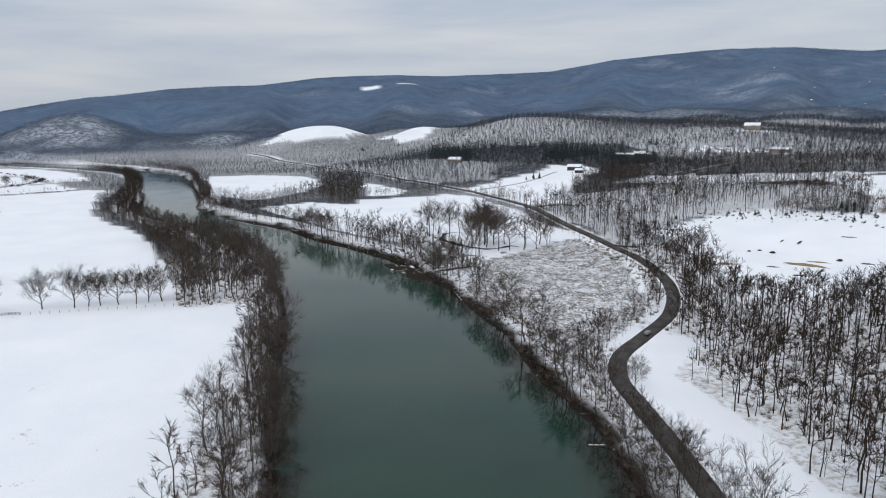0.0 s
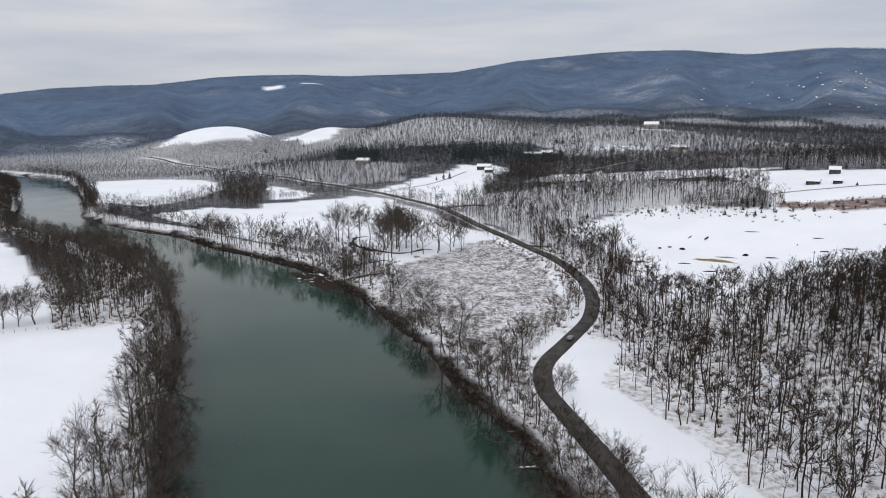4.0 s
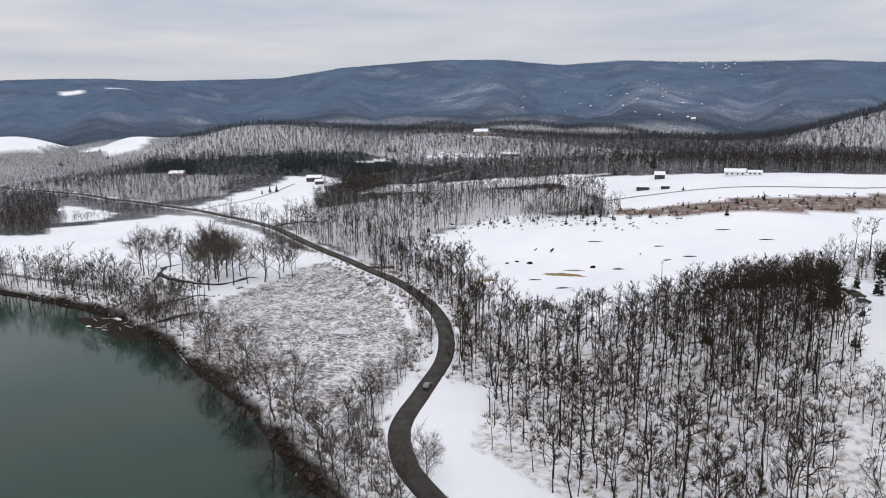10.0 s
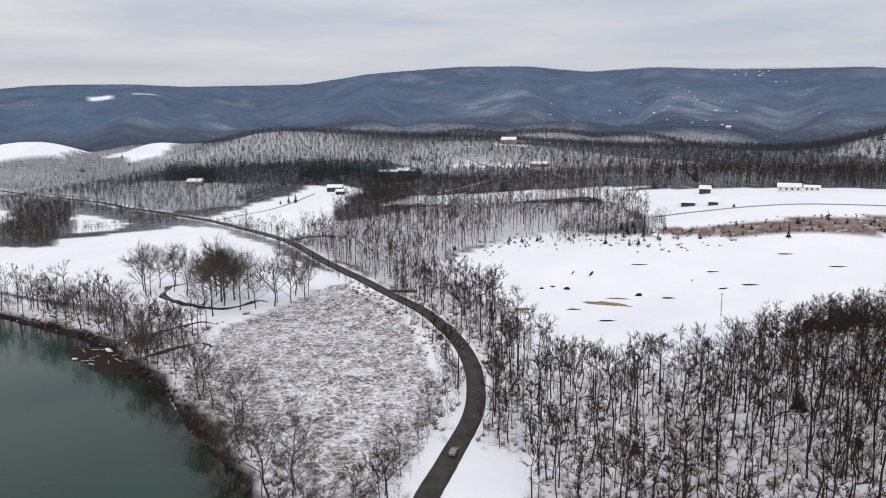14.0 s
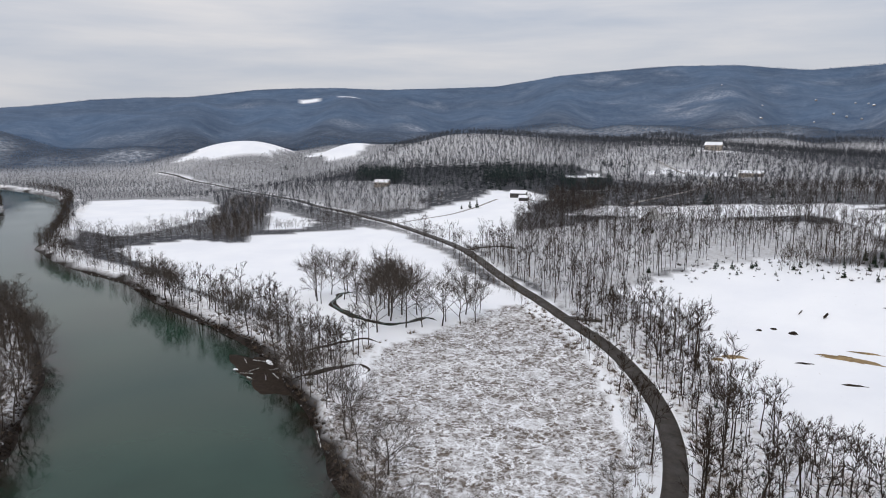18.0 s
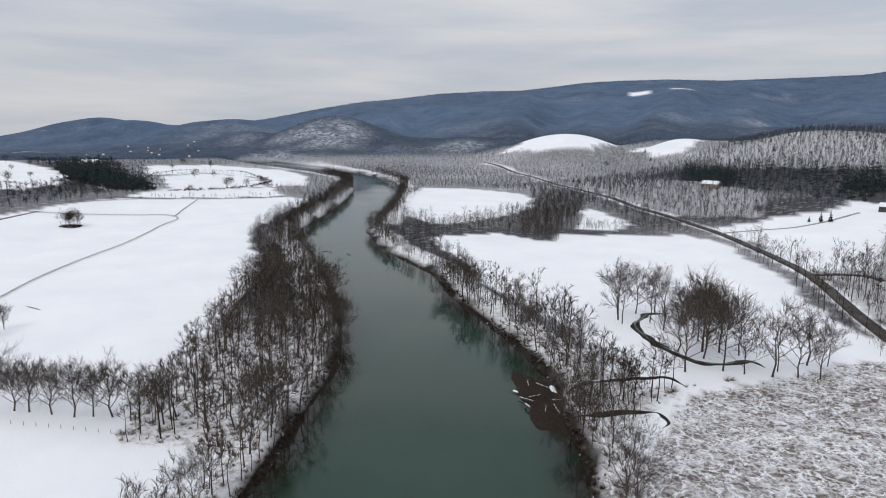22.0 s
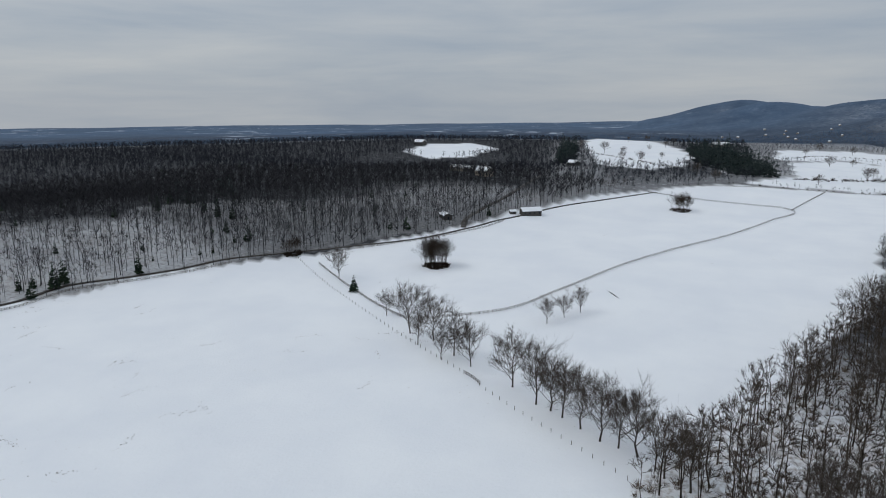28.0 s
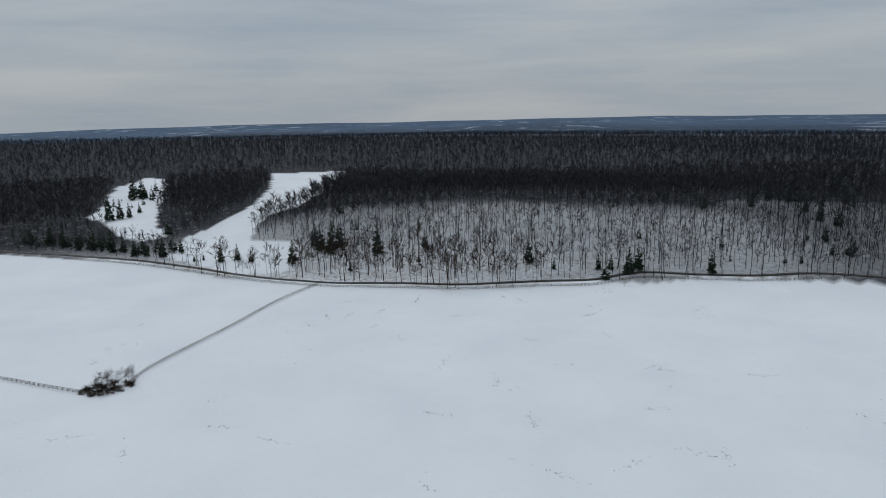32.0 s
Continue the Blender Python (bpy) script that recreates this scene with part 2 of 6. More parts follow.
MAT = {
    "ground": ground_material(),
    "water": water_material(),
    "asphalt": asphalt_material(),
    "lane": asphalt_material("snowy_gravel", (0.12, 0.11, 0.10), (0.42, 0.40, 0.38)),
    "bark": bark_material("grey_brown_bark", (0.022, 0.017, 0.0145), (0.066, 0.053, 0.045)),
    "twig": bark_material("bare_twigs", (0.028, 0.022, 0.018), (0.086, 0.068, 0.056)),
    "woods": woods_material("bare_woods", (0.018, 0.0135, 0.0105), (0.064, 0.047, 0.036)),
    "woods_mid": woods_material("grey_bare_woods", (0.022, 0.018, 0.0165), (0.070, 0.058, 0.052)),
    "woods_bank": woods_material("brown_bank_woods", (0.030, 0.024, 0.0195), (0.108, 0.086, 0.069)),
    # both west woods are cooled towards blue to carry distance haze
    "woods_west_far": woods_material("hazed_dark_bare_woods", (0.024, 0.0265, 0.034), (0.036, 0.039, 0.048)),
    "woods_west": woods_material("dark_bare_woods", (0.020, 0.0205, 0.0235), (0.052, 0.052, 0.057)),
    # hazed copy of the bare woods, lighter and bluer for distance
    "woods_far": woods_material("hazed_bare_woods", (0.042, 0.046, 0.055), (0.086, 0.090, 0.102)),
    # ridge stems: blue haze in the base colour, lightened for their dim upright faces
    "woods_ridge": woods_material("haze_blue_ridge_woods", (0.098, 0.155, 0.245), (0.130, 0.200, 0.305), 330),
    "conifer": woods_material("dark_conifer_needles", (0.010, 0.020, 0.014), (0.030, 0.045, 0.026)),
    # conifer needles again, with some blue haze mixed into the colour
    "conifer_far": woods_material("hazed_far_conifers", (0.014, 0.023, 0.023), (0.036, 0.048, 0.046)),
    "brush": woods_material("dry_brush", (0.08, 0.060, 0.045), (0.24, 0.19, 0.15)),
    "brush_brown": woods_material("brown_saplings", (0.040, 0.028, 0.020), (0.13, 0.095, 0.070)),
    "rail": plain_material("weathered_fence_wood", (0.07, 0.06, 0.055), (0.20, 0.18, 0.16), 0.9),
    "snow": plain_material("settled_snow", SNOW_DIM, SNOW, 0.85, 2.0, gloss=0.1),
    "soil": plain_material("ochre_soil", (0.20, 0.14, 0.075), (0.36, 0.26, 0.14), 0.95, 1.4),
    "boards": plain_material("dark_barn_boards", (0.035, 0.032, 0.030), (0.09, 0.083, 0.076), 0.9),
    "white": plain_material("white_siding", (0.62, 0.62, 0.62), (0.78, 0.78, 0.77), 0.6),
    "tan": plain_material("tan_siding", (0.25, 0.21, 0.17), (0.36, 0.31, 0.26), 0.7),
    "glass": plain_material("dark_window_glass", (0.015, 0.018, 0.022), (0.03, 0.034, 0.04), 0.08),
    "car_paint": plain_material("silver_car_paint", (0.20, 0.20, 0.205), (0.27, 0.27, 0.275), 0.3, 0.5, 0.4),
    "mud": plain_material("wet_brown_mud", (0.012, 0.0085, 0.0065), (0.040, 0.028, 0.020), 0.8, 1.2, gloss=0.12),
    "log": plain_material("wet_driftwood", (0.05, 0.04, 0.032), (0.12, 0.10, 0.085), 0.8),
    "paint": plain_material("yellow_road_paint", (0.30, 0.22, 0.05), (0.42, 0.32, 0.10), 0.7),
}


# ---- mesh helpers ----


def mesh_from(name, verts, faces, material):
    """A mesh from a vertex array and a face array of one width (or a list of them)."""
    me = bpy.data.meshes.new(name)
    verts = np.asarray(verts, np.float32)
    blocks = faces if isinstance(faces, list) else [faces]
    loops = np.concatenate([np.asarray(b, np.int32).ravel() for b in blocks])
    sizes = np.concatenate([np.full(len(b), np.asarray(b).shape[1], np.int32) for b in blocks])
    me.vertices.add(len(verts))
    me.vertices.foreach_set("co", verts.ravel())
    me.loops.add(len(loops))
    me.loops.foreach_set("vertex_index", loops)
    me.polygons.add(len(sizes))
    me.polygons.foreach_set("loop_start", np.concatenate([[0], np.cumsum(sizes)[:-1]]).astype(np.int32))
    me.polygons.foreach_set("loop_total", sizes)
    me.update(calc_edges=True)
    me.materials.append(material)
    return me


def smooth(me):
    me.polygons.foreach_set("use_smooth", np.ones(len(me.polygons), bool))
    return me


def part(name, bm, material, parent, label=""):
    """Link a bmesh (or a ready mesh) as one object under a thing."""
    if isinstance(bm, bmesh.types.BMesh):
        me = bpy.data.meshes.new(name)
        bm.to_mesh(me)
        bm.free()
        me.materials.append(material)
    else:
        me = bm
    ob = new(name, me)
    ob.parent = parent
    if label:
        ob["label"] = label
    return ob


def box(bm, x0, x1, y0, y1, z0, z1, bevel=0.0):
    m = Matrix.LocRotScale(((x0 + x1) / 2, (y0 + y1) / 2, (z0 + z1) / 2), None, (x1 - x0, y1 - y0, z1 - z0))
    made = bmesh.ops.create_cube(bm, size=1, matrix=m)
    if bevel:
        edges = list({e for v in made["verts"] for e in v.link_edges})
        bmesh.ops.bevel(bm, geom=edges, offset=bevel, segments=1, affect="EDGES")
    return bm


def z_at(x, y):
    return float(land(np.array([x]), np.array([y]))[0])


def along(line, step):
    """Evenly spaced points and headings along a smooth curve through the given points."""
    p = np.array(line, float)
    d = np.concatenate([[0], np.cumsum(np.hypot(*np.diff(p, axis=0).T))])
    t = np.arange(0, d[-1], min(step, 2.0))
    m = np.gradient(p, d, axis=0)
    k = np.clip(np.searchsorted(d, t, side="right") - 1, 0, len(d) - 2)
    h = (d[k + 1] - d[k])[:, None]
    s = ((t - d[k])[:, None]) / h
    q = (2 * s ** 3 - 3 * s ** 2 + 1) * p[k] + (s ** 3 - 2 * s ** 2 + s) * h * m[k] + (-2 * s ** 3 + 3 * s ** 2) * p[k + 1] + (s ** 3 - s ** 2) * h * m[k + 1]
    n = max(1, round(step / min(step, 2.0)))
    q = q[::n]
    g = np.gradient(q, axis=0)
    return q, np.arctan2(g[:, 1], g[:, 0])


def inside(poly, x, y, rough=0.0):
    """Which points lie inside a plan outline."""
    x, y = np.asarray(x, float), np.asarray(y, float)
    if rough:
        x, y = x + rough * waves(x, y, 18, 7), y + rough * waves(x, y, 18, 8)
    res = np.zeros(x.shape, bool)
    for (ax, ay), (bx, by) in zip(poly, poly[1:] + poly[:1]):
        cross = (ay > y) != (by > y)
        res ^= cross & (x < (bx - ax) * (y - ay) / ((by - ay) or 1e-9) + ax)
    return res
# ---- the lie of the land ----
RIGHT_BANK = [(400, -330), (220, -160), (90, -35), (30, 22), (-15, 62), (-41, 92), (-68, 110), (-103, 141), (-146, 172), (-176, 192), (-204, 206), (-224, 219),
              (-262, 232), (-325, 243), (-369, 254), (-405, 266), (-472, 268), (-507, 275), (-575, 291), (-618, 322), (-693, 366), (-731, 389),
              (-880, 468), (-990, 512), (-1107, 535), (-1260, 543), (-1420, 520), (-1600, 480)]
LEFT_BANK = [(330, -410), (150, -230), (45, -108), (-80, 8), (-118, 38), (-150, 64), (-199, 106), (-225, 125), (-254, 142), (-277, 158), (-326, 178), (-390, 197),
             (-491, 219), (-560, 229), (-616, 249), (-705, 304), (-800, 357), (-900, 407), (-1010, 449), (-1110, 468), (-1260, 462), (-1420, 430), (-1600, 390)]
ROAD = [(150, -70), (60, 5), (20, 45), (2, 66), (-16, 87), (-34, 107), (-47, 122), (-55, 139), (-57, 164), (-59, 194), (-67, 223), (-86, 261), (-106, 288),
        (-155, 334), (-209, 380), (-278, 443), (-340, 487), (-400, 522), (-475, 557), (-570, 594), (-685, 644), (-815, 688), (-960, 744), (-1075, 776), (-1190, 796)]
# height marks: x, y, z
EAST_MARKS = [(27, 107, 3), (-30, 155, 2), (-30, 220, 5), (66, 152, 20), (60, 188, 24), (69, 246, 22), (16, 266, 13), (-43, 300, 3), (-60, 336, 3), (-20, 336, 3.5),
              (-43, 372, 7), (55, 399, 26), (118, 410, 28), (-100, 431, 14), (13, 535, 34), (70, 515, 39), (16, 515, 33), (200, 480, 42), (120, 60, 12),
              (220, 120, 34), (200, 300, 32), (60, 320, 10), (-150, 400, 8), (-190, 480, 14)]
NORTH_MARKS = [(-372, 598, 14), (-377, 665, 23), (-335, 786, 30), (-261, 882, 40), (-255, 1046, 61), (-400, 522, 4), (-475, 557, 4), (-570, 594, 4), (-685, 644, 4), (-815, 688, 3), (-960, 744, 3), (-1075, 776, 3), (-1190, 796, 4), (-505, 660, 20), (-640, 700, 17), (-120, 700, 32), (-960, 1075, 66), (-900, 980, 30),
               (-1253, 1050, 68), (-1165, 985, 70), (-1050, 1032, 42), (-1120, 880, 30), (-1000, 960, 30), (-700, 900, 34), (-700, 1050, 82), (-311, 1069, 66), (-560, 1200, 70), (-800, 1250, 60), (36, 1040, 56), (160, 1010, 56), (228, 1000, 74), (290, 980, 92), (420, 900, 120), (150, 760, 44), (300, 650, 46), (120, 1180, 36)]
WEST_MARKS = [(-608, -29, 3), (-428, -116, 2), (-726, -108, 19), (-1227, -392, 15), (-1006, -789, 9), (-330, -200, 1), (-196, -300, 3), (-235, -480, 12),
              (-225, -360, 17), (-320, -330, 23), (-425, -262, 20), (-370, -470, 8), (-500, -385, 9), (-560, -280, 16), (-650, -420, 21), (-560, -215, 11), (-80, -420, 3), (-900, -150, 8), (-1000, -260, 5), (-1080, -350, 8), (-860, -300, 8), (-1050, 60, 10), (-640, -640, 13), (-200, -900, 14), (200, -700, 12)]
FLAT_MARKS = [(-188, 281, 0), (-453, 390, 0), (-715, 157, 0), (-289, 30, 0), (-682, 73, 0), (-100, -60, 0), (-60, 150, 1), (-130, 180, 0), (-250, 330, 0),
              (-640, 500, 0), (-800, 570, 1), (-150, -130, 0), (100, -250, 0), (-450, 60, 0), (-950, 250, 0), (-280, 430, 4), (-120, 280, 2), (-350, 480, 3), (-1300, 700, 3), (-1250, 300, 2)]
MARKS = np.array(EAST_MARKS + NORTH_MARKS + WEST_MARKS + FLAT_MARKS, float)


def kernel(d2):
    return 0.5 * d2 * np.log(d2 + 1e-6)


def fit_marks(m):
    n = len(m)
    d2 = ((m[:, None, :2] - m[None, :, :2]) ** 2).sum(2) / 1e4
    p = np.column_stack([np.ones(n), m[:, :2] / 100])
    a = np.block([[kernel(d2) + 0.02 * np.eye(n), p], [p.T, np.zeros((3, 3))]])
    return np.linalg.solve(a, np.concatenate([m[:, 2], np.zeros(3)]))


SPLINE = fit_marks(MARKS)
# the long ridge: heading in degrees and height of the crest above the valley
CREST_AT = [-100, -60, -40, -28, -15, -12, -3.5, 2.4, 7.3, 12, 16.6, 18.4, 21.8, 25.3, 27, 30.3, 39, 43, 47.2, 49.6, 54.5, 57.3, 61, 65, 67, 71, 74.6, 80, 86, 96]
CREST = [0, 120, 220, 285, 322, 346, 355, 378, 368, 400, 404, 399, 383, 366, 347, 313, 301, 311, 303, 297, 260, 257, 242, 206, 194, 160, 126, 92, 55, 0]
# hills that stand clear of the ridge: x, y, height of the top, half width
CONES = [(-1818, 721, 98, 215), (-1640, 850, 50, 230), (-1720, 640, 40, 200), (-1972, 535, 62, 170), (-2380, 560, 90, 330), (-2571, 279, 84, 240), (-3176, 200, 92, 280), (-2900, 420, 70, 300), (-1500, 960, 55, 170),
         (-861, 1700, 108, 300), (-595, 1800, 108, 320), (-300, 1850, 102, 300), (-44, 1790, 96, 320), (-1200, 1750, 88, 280), (-1650, 1500, 78, 280), (-1560, 560, 14, 160),
         (-409, 1339, 76, 190), (-267, 1374, 80, 200), (-110, 1395, 70, 200),
         (-1165, 985, 68, 150), (-1260, 1040, 66, 150), (-955, 1085, 64, 105)]



def dist_to(line, x, y):
    """Distance from points to a line of points, and the side (positive on its left)."""
    best = np.full(x.shape, 1e9)
    side = np.zeros(x.shape)
    for (ax, ay), (bx, by) in zip(line[:-1], line[1:]):
        ux, uy = bx - ax, by - ay
        s = np.clip(((x - ax) * ux + (y - ay) * uy) / (ux * ux + uy * uy), 0, 1)
        d = np.hypot(x - ax - s * ux, y - ay - s * uy)
        near = d < best
        side = np.where(near, np.sign(ux * (y - ay) - uy * (x - ax)), side)
        best = np.where(near, d, best)
    return best, side


def smoothstep(a, b, v):
    s = np.clip((v - a) / (b - a), 0, 1)
    return s * s * (3 - 2 * s)


def waves(x, y, scale, seed):
    """Soft pseudo-random waves, about -1 to 1."""
    out = 0
    for k in range(7):
        a = seed * 1.7 + k * 2.4
        out = out + np.sin((x * np.cos(a) + y * np.sin(a)) / scale * (1 + 0.37 * k) + 5.1 * k + seed) / (1 + 0.5 * k)
    return out / 2.6


def river_side(x, y):
    """Metres outside the water's edge (negative over the water)."""
    dr, sr = dist_to(RIGHT_BANK, x, y)
    dl, sl = dist_to(LEFT_BANK, x, y)
    inside = (sr > 0) & (sl < 0) & (x > -1590) & (x < 380)
    return np.where(inside, -np.minimum(dr, dl), np.minimum(dr, dl)), sr < 0


def land(x, y):
    """Height of the bare ground."""
    x, y = np.asarray(x, float), np.asarray(y, float)
    r = np.hypot(x, y)
    az = np.degrees(np.arctan2(-x, y))
    z = SPLINE[-3] + SPLINE[-2] * x / 100 + SPLINE[-1] * y / 100
    for (mx, my, _), w in zip(MARKS, SPLINE[:-3]):
        z = z + w * kernel(((x - mx) ** 2 + (y - my) ** 2) / 1e4)
    keep = 1 - smoothstep(1250, 1900, r)
    north = smoothstep(105, 60, np.abs(az - 5))
    far = 40 * north * smoothstep(500, 1500, y) + waves(x, y, 260, 3) * 7 * smoothstep(1000, 1800, r) + (4 - 60 * smoothstep(1900, 4600, r)) * (1 - north)
    z = np.clip(z, -1, 140) * keep + far * (1 - keep)
    crest = np.interp(az, CREST_AT, CREST, left=0, right=0)
    s = np.clip((r - 1500) / 2100, 0, 1)
    up = np.where(r < 3600, s ** 1.45, np.clip(1 - (r - 3600) / 1500, 0, 1))
    # spurs and hollows that run down from the crest
    spur = np.sin(np.radians(az) * 27 + 1.3 + 1.4 * waves(x, y, 420, 1)) + 0.6 * np.sin(np.radians(az) * 61 + waves(x, y, 300, 2) * 1.6)
    z = z + np.maximum(crest - 45 * north, 0) * up
    z = z + (spur * 20 + waves(x, y, 170, 5) * 15 + waves(x, y, 70, 4) * 5) * np.clip(crest / 260, 0, 1) * np.clip(4 * s * (1 - s), 0, 1) * (r < 3600)
    for cx, cy, h, w in CONES:
        shape = np.exp(-(((x - cx) ** 2 + (y - cy) ** 2) / w ** 2) ** 1.05)
        q = h * shape * (1 + 0.07 * waves(x, y, 60, 6)) - z
        z = z + (np.maximum(q, 0) + 3 * np.exp(-np.abs(q) / 5)) * smoothstep(0.01, 0.15, shape)
    d, _ = river_side(x, y)
    near = np.exp(-np.maximum(d, 0) / 60)
    z = z * (1 - near * smoothstep(1700, 1400, r)) + 0.25 * waves(x, y, 14, 2) * smoothstep(900, 300, r) * smoothstep(2, 12, np.abs(d))
    bank = -5.5 + 5.5 * smoothstep(-6, 6, d + 1.6 * waves(x, y, 9, 16))
    z = np.where(d < 30, z * smoothstep(0, 30, d) + bank, z)
    return z
# ---- plan of the cover ----
WEST_FIELDS = [(200, -520), (-11, -397), (-79, -348), (-139, -284), (-183, -251), (-238, -214), (-304, -196), (-365, -170), (-427, -118), (-481, -92), (-543, -64),
               (-600, -48), (-720, 8), (-795, 63), (-850, 105), (-845, 300), (-765, 330), (-600, 270), (-400, 215), (-200, 140), (-60, 30), (150, -200), (300, -480)]
ROADSIDE = [(-56, 176), (-37, 173), (-32, 136), (-12, 120), (5, 107), (10, 98), (45, 60), (25, 45), (-8, 80), (-32, 110), (-46, 126), (-54, 142)]
MEADOW = [(-178, 338), (-186, 300), (-190, 255), (-176, 222), (-160, 186), (-121, 162), (-94, 144), (-74, 134), (-66, 153), (-69, 192), (-82, 225), (-111, 272), (-145, 312)]
MARGIN = [(-170, 345), (-192, 300), (-196, 255), (-184, 216), (-164, 178), (-121, 156), (-92, 137), (-72, 128), (-61, 150), (-64, 192), (-76, 225), (-105, 272), (-140, 312)]
QUARRY = [(-142, 378), (-126, 410), (-105, 440), (-73, 456), (-22, 437), (49, 404), (97, 412), (180, 425), (260, 400), (150, 330), (86, 330), (58, 298), (25, 244),
          (-10, 238), (-28, 228), (-52, 250), (-80, 304), (-104, 345)]
DRY_STRIP = [(-15, 447), (33, 444), (103, 454), (250, 452), (250, 430), (148, 424), (98, 417), (33, 414), (-15, 437)]
FARM_FIELD = [(-19, 452), (-30, 505), (-85, 600), (-20, 610), (81, 580), (190, 540), (330, 500), (250, 452), (103, 454), (33, 444)]
FIELD_A = [(-640, 357), (-760, 420), (-880, 505), (-870, 545), (-741, 582), (-640, 515), (-596, 440), (-566, 360)]
FIELD_B = [(-520, 322), (-505, 380), (-455, 392), (-480, 425), (-425, 508), (-378, 496), (-300, 440), (-225, 378), (-232, 330), (-262, 300), (-262, 268), (-330, 266), (-403, 288)]
FIELD_C = [(-425, 530), (-412, 600), (-392, 640), (-318, 625), (-300, 560), (-258, 474), (-285, 452), (-356, 508)]
FIELD_E = [(-262, 582), (-255, 625), (-120, 640), (-30, 640), (-60, 592), (-150, 568)]
MOUND = [(-392, 605), (-396, 680), (-360, 690), (-312, 656), (-322, 622)]
FIELD_D = [(-500, 456), (-613, 559), (-497, 520), (-476, 478)]
SNOW_HILL_A = [(-1230, 845), (-1270, 920), (-1330, 1010), (-1290, 1090), (-1180, 1060), (-1080, 1045), (-1064, 938), (-1114, 878)]
SNOW_HILL_B = [(-1060, 1040), (-1040, 1120), (-960, 1130), (-900, 1060), (-890, 1006), (-946, 990)]
WHITE_YARD = [(-372, 800), (-345, 850), (-305, 800), (-330, 762)]
HILL_YARD = [(-285, 1030), (-270, 1062), (-225, 1060), (-225, 1032)]
LANE_YARD = [(-300, 860), (-275, 900), (-215, 880), (-150, 850), (-150, 835), (-220, 850)]
FAR_FIELD_A = [(-1150, 195), (-1215, 278), (-1145, 335), (-985, 308), (-950, 185)]
FAR_FIELD_B = [(-1373, 195), (-1403, 320), (-1300, 420), (-1130, 420), (-980, 365), (-985, 320), (-1145, 345), (-1230, 280), (-1160, 180)]
FAR_FIELD_C = [(-862, 120), (-940, 165), (-950, 180), (-975, 315), (-855, 300)]
UPPER_FIELDS = [(-1085, -60), (-1330, -120), (-1750, -170), (-1560, -20), (-1163, 75), (-1000, 60), (-940, 30), (-985, -40)]
WHITE_HILL = [(-1133, -380), (-1260, -390), (-1300, -320), (-1206, -240), (-1090, -250), (-1046, -300)]
CLEARING_A = [(-110, -338), (-118, -380), (-138, -408), (-161, -449), (-186, -554), (-209, -726), (-299, -718), (-245, -574), (-196, -420), (-171, -402), (-157, -349), (-146, -344), (-124, -352)]
CLEARING_B = [(-45, -498), (-50, -531), (-48, -672), (-77, -747), (-94, -723), (-99, -573), (-94, -519), (-102, -425), (-107, -394), (-90, -386), (-77, -415), (-59, -470)]
CLEARING_FRONT = [(-118, -352), (-104, -338), (-150, -286), (-170, -278), (-185, -318), (-162, -345)]
YARD = [(78, 298), (73, 247), (66, 194), (63, 160), (68, 142), (80, 148), (88, 185), (92, 255), (92, 296)]
BELOW_YARD = [(40, 95), (85, 95), (85, 150), (66, 165), (55, 165)]
HALL_YARD = [(-340, 560), (-330, 600), (-290, 640), (-270, 600)]
SLOPE_FARMS = [(-2260, 2210), (-2350, 2250), (-2330, 2330), (-2230, 2290)]
SLOPE_FARM_B = [(-2160, 2340), (-2200, 2370), (-2150, 2420), (-2110, 2390)]
PINES_HOUSE = [(-650, 743), (-540, 700), (-590, 790), (-740, 870)]
PINES_NORTH = [(-469, 700), (-412, 712), (-381, 782), (-405, 867), (-461, 845), (-530, 812)]
PINES_BELT = [(-405, 867), (-349, 907), (-317, 831), (-288, 730), (-318, 706), (-350, 740), (-385, 800)]
DARK_BELT = [(-650, 743), (-540, 700), (-470, 690), (-400, 684), (-318, 700), (-288, 730), (-330, 850), (-405, 880), (-530, 830), (-740, 870)]
PINES_WEST = [(-925, 120), (-935, 165), (-1010, 165), (-1250, 95), (-1330, 130), (-1250, 60), (-1050, 75)]
PINES_YARD = [(95, 300), (130, 280), (150, 200), (110, 160), (100, 210), (104, 260)]
PINES_GATE = [(-985, -100), (-1250, -135), (-1240, -110), (-1000, -80)]
PINE_WOODS = [PINES_HOUSE, PINES_NORTH, PINES_BELT, PINES_WEST, PINES_YARD, PINES_GATE]
CREEK_FLAT = [(-268, 262), (-262, 300), (-235, 330), (-226, 376), (-170, 346), (-192, 300), (-197, 255), (-208, 238), (-232, 243)]
OPEN_EAST = [(-15, 405), (-20, 460), (110, 460), (330, 505), (330, 395), (100, 405), (49, 400)]
# woods whose floor is left snowy to fit the view; elsewhere it is painted darker
FACE_WEST = [(-183, -255), (-205, -285), (-240, -312), (-290, -328), (-325, -316), (-345, -280), (-400, -245), (-470, -270), (-540, -255), (-560, -215), (-640, -150), (-700, -60), (-640, -20), (-542, -59), (-422, -130), (-300, -196)]
FACE_NORTH = [(-389, 875), (-376, 976), (-354, 1060), (-300, 1080), (-229, 1060), (-148, 994), (-60, 890), (10, 853), (10, 740), (-84, 735), (-193, 770), (-297, 809)]
FACE_HILL = [(-900, 1010), (-700, 1050), (-565, 1034), (-488, 966), (-492, 898), (-547, 846), (-640, 840), (-760, 930)]
FACE_EAST = [(150, 850), (200, 980), (300, 990), (460, 900), (400, 760), (230, 760)]
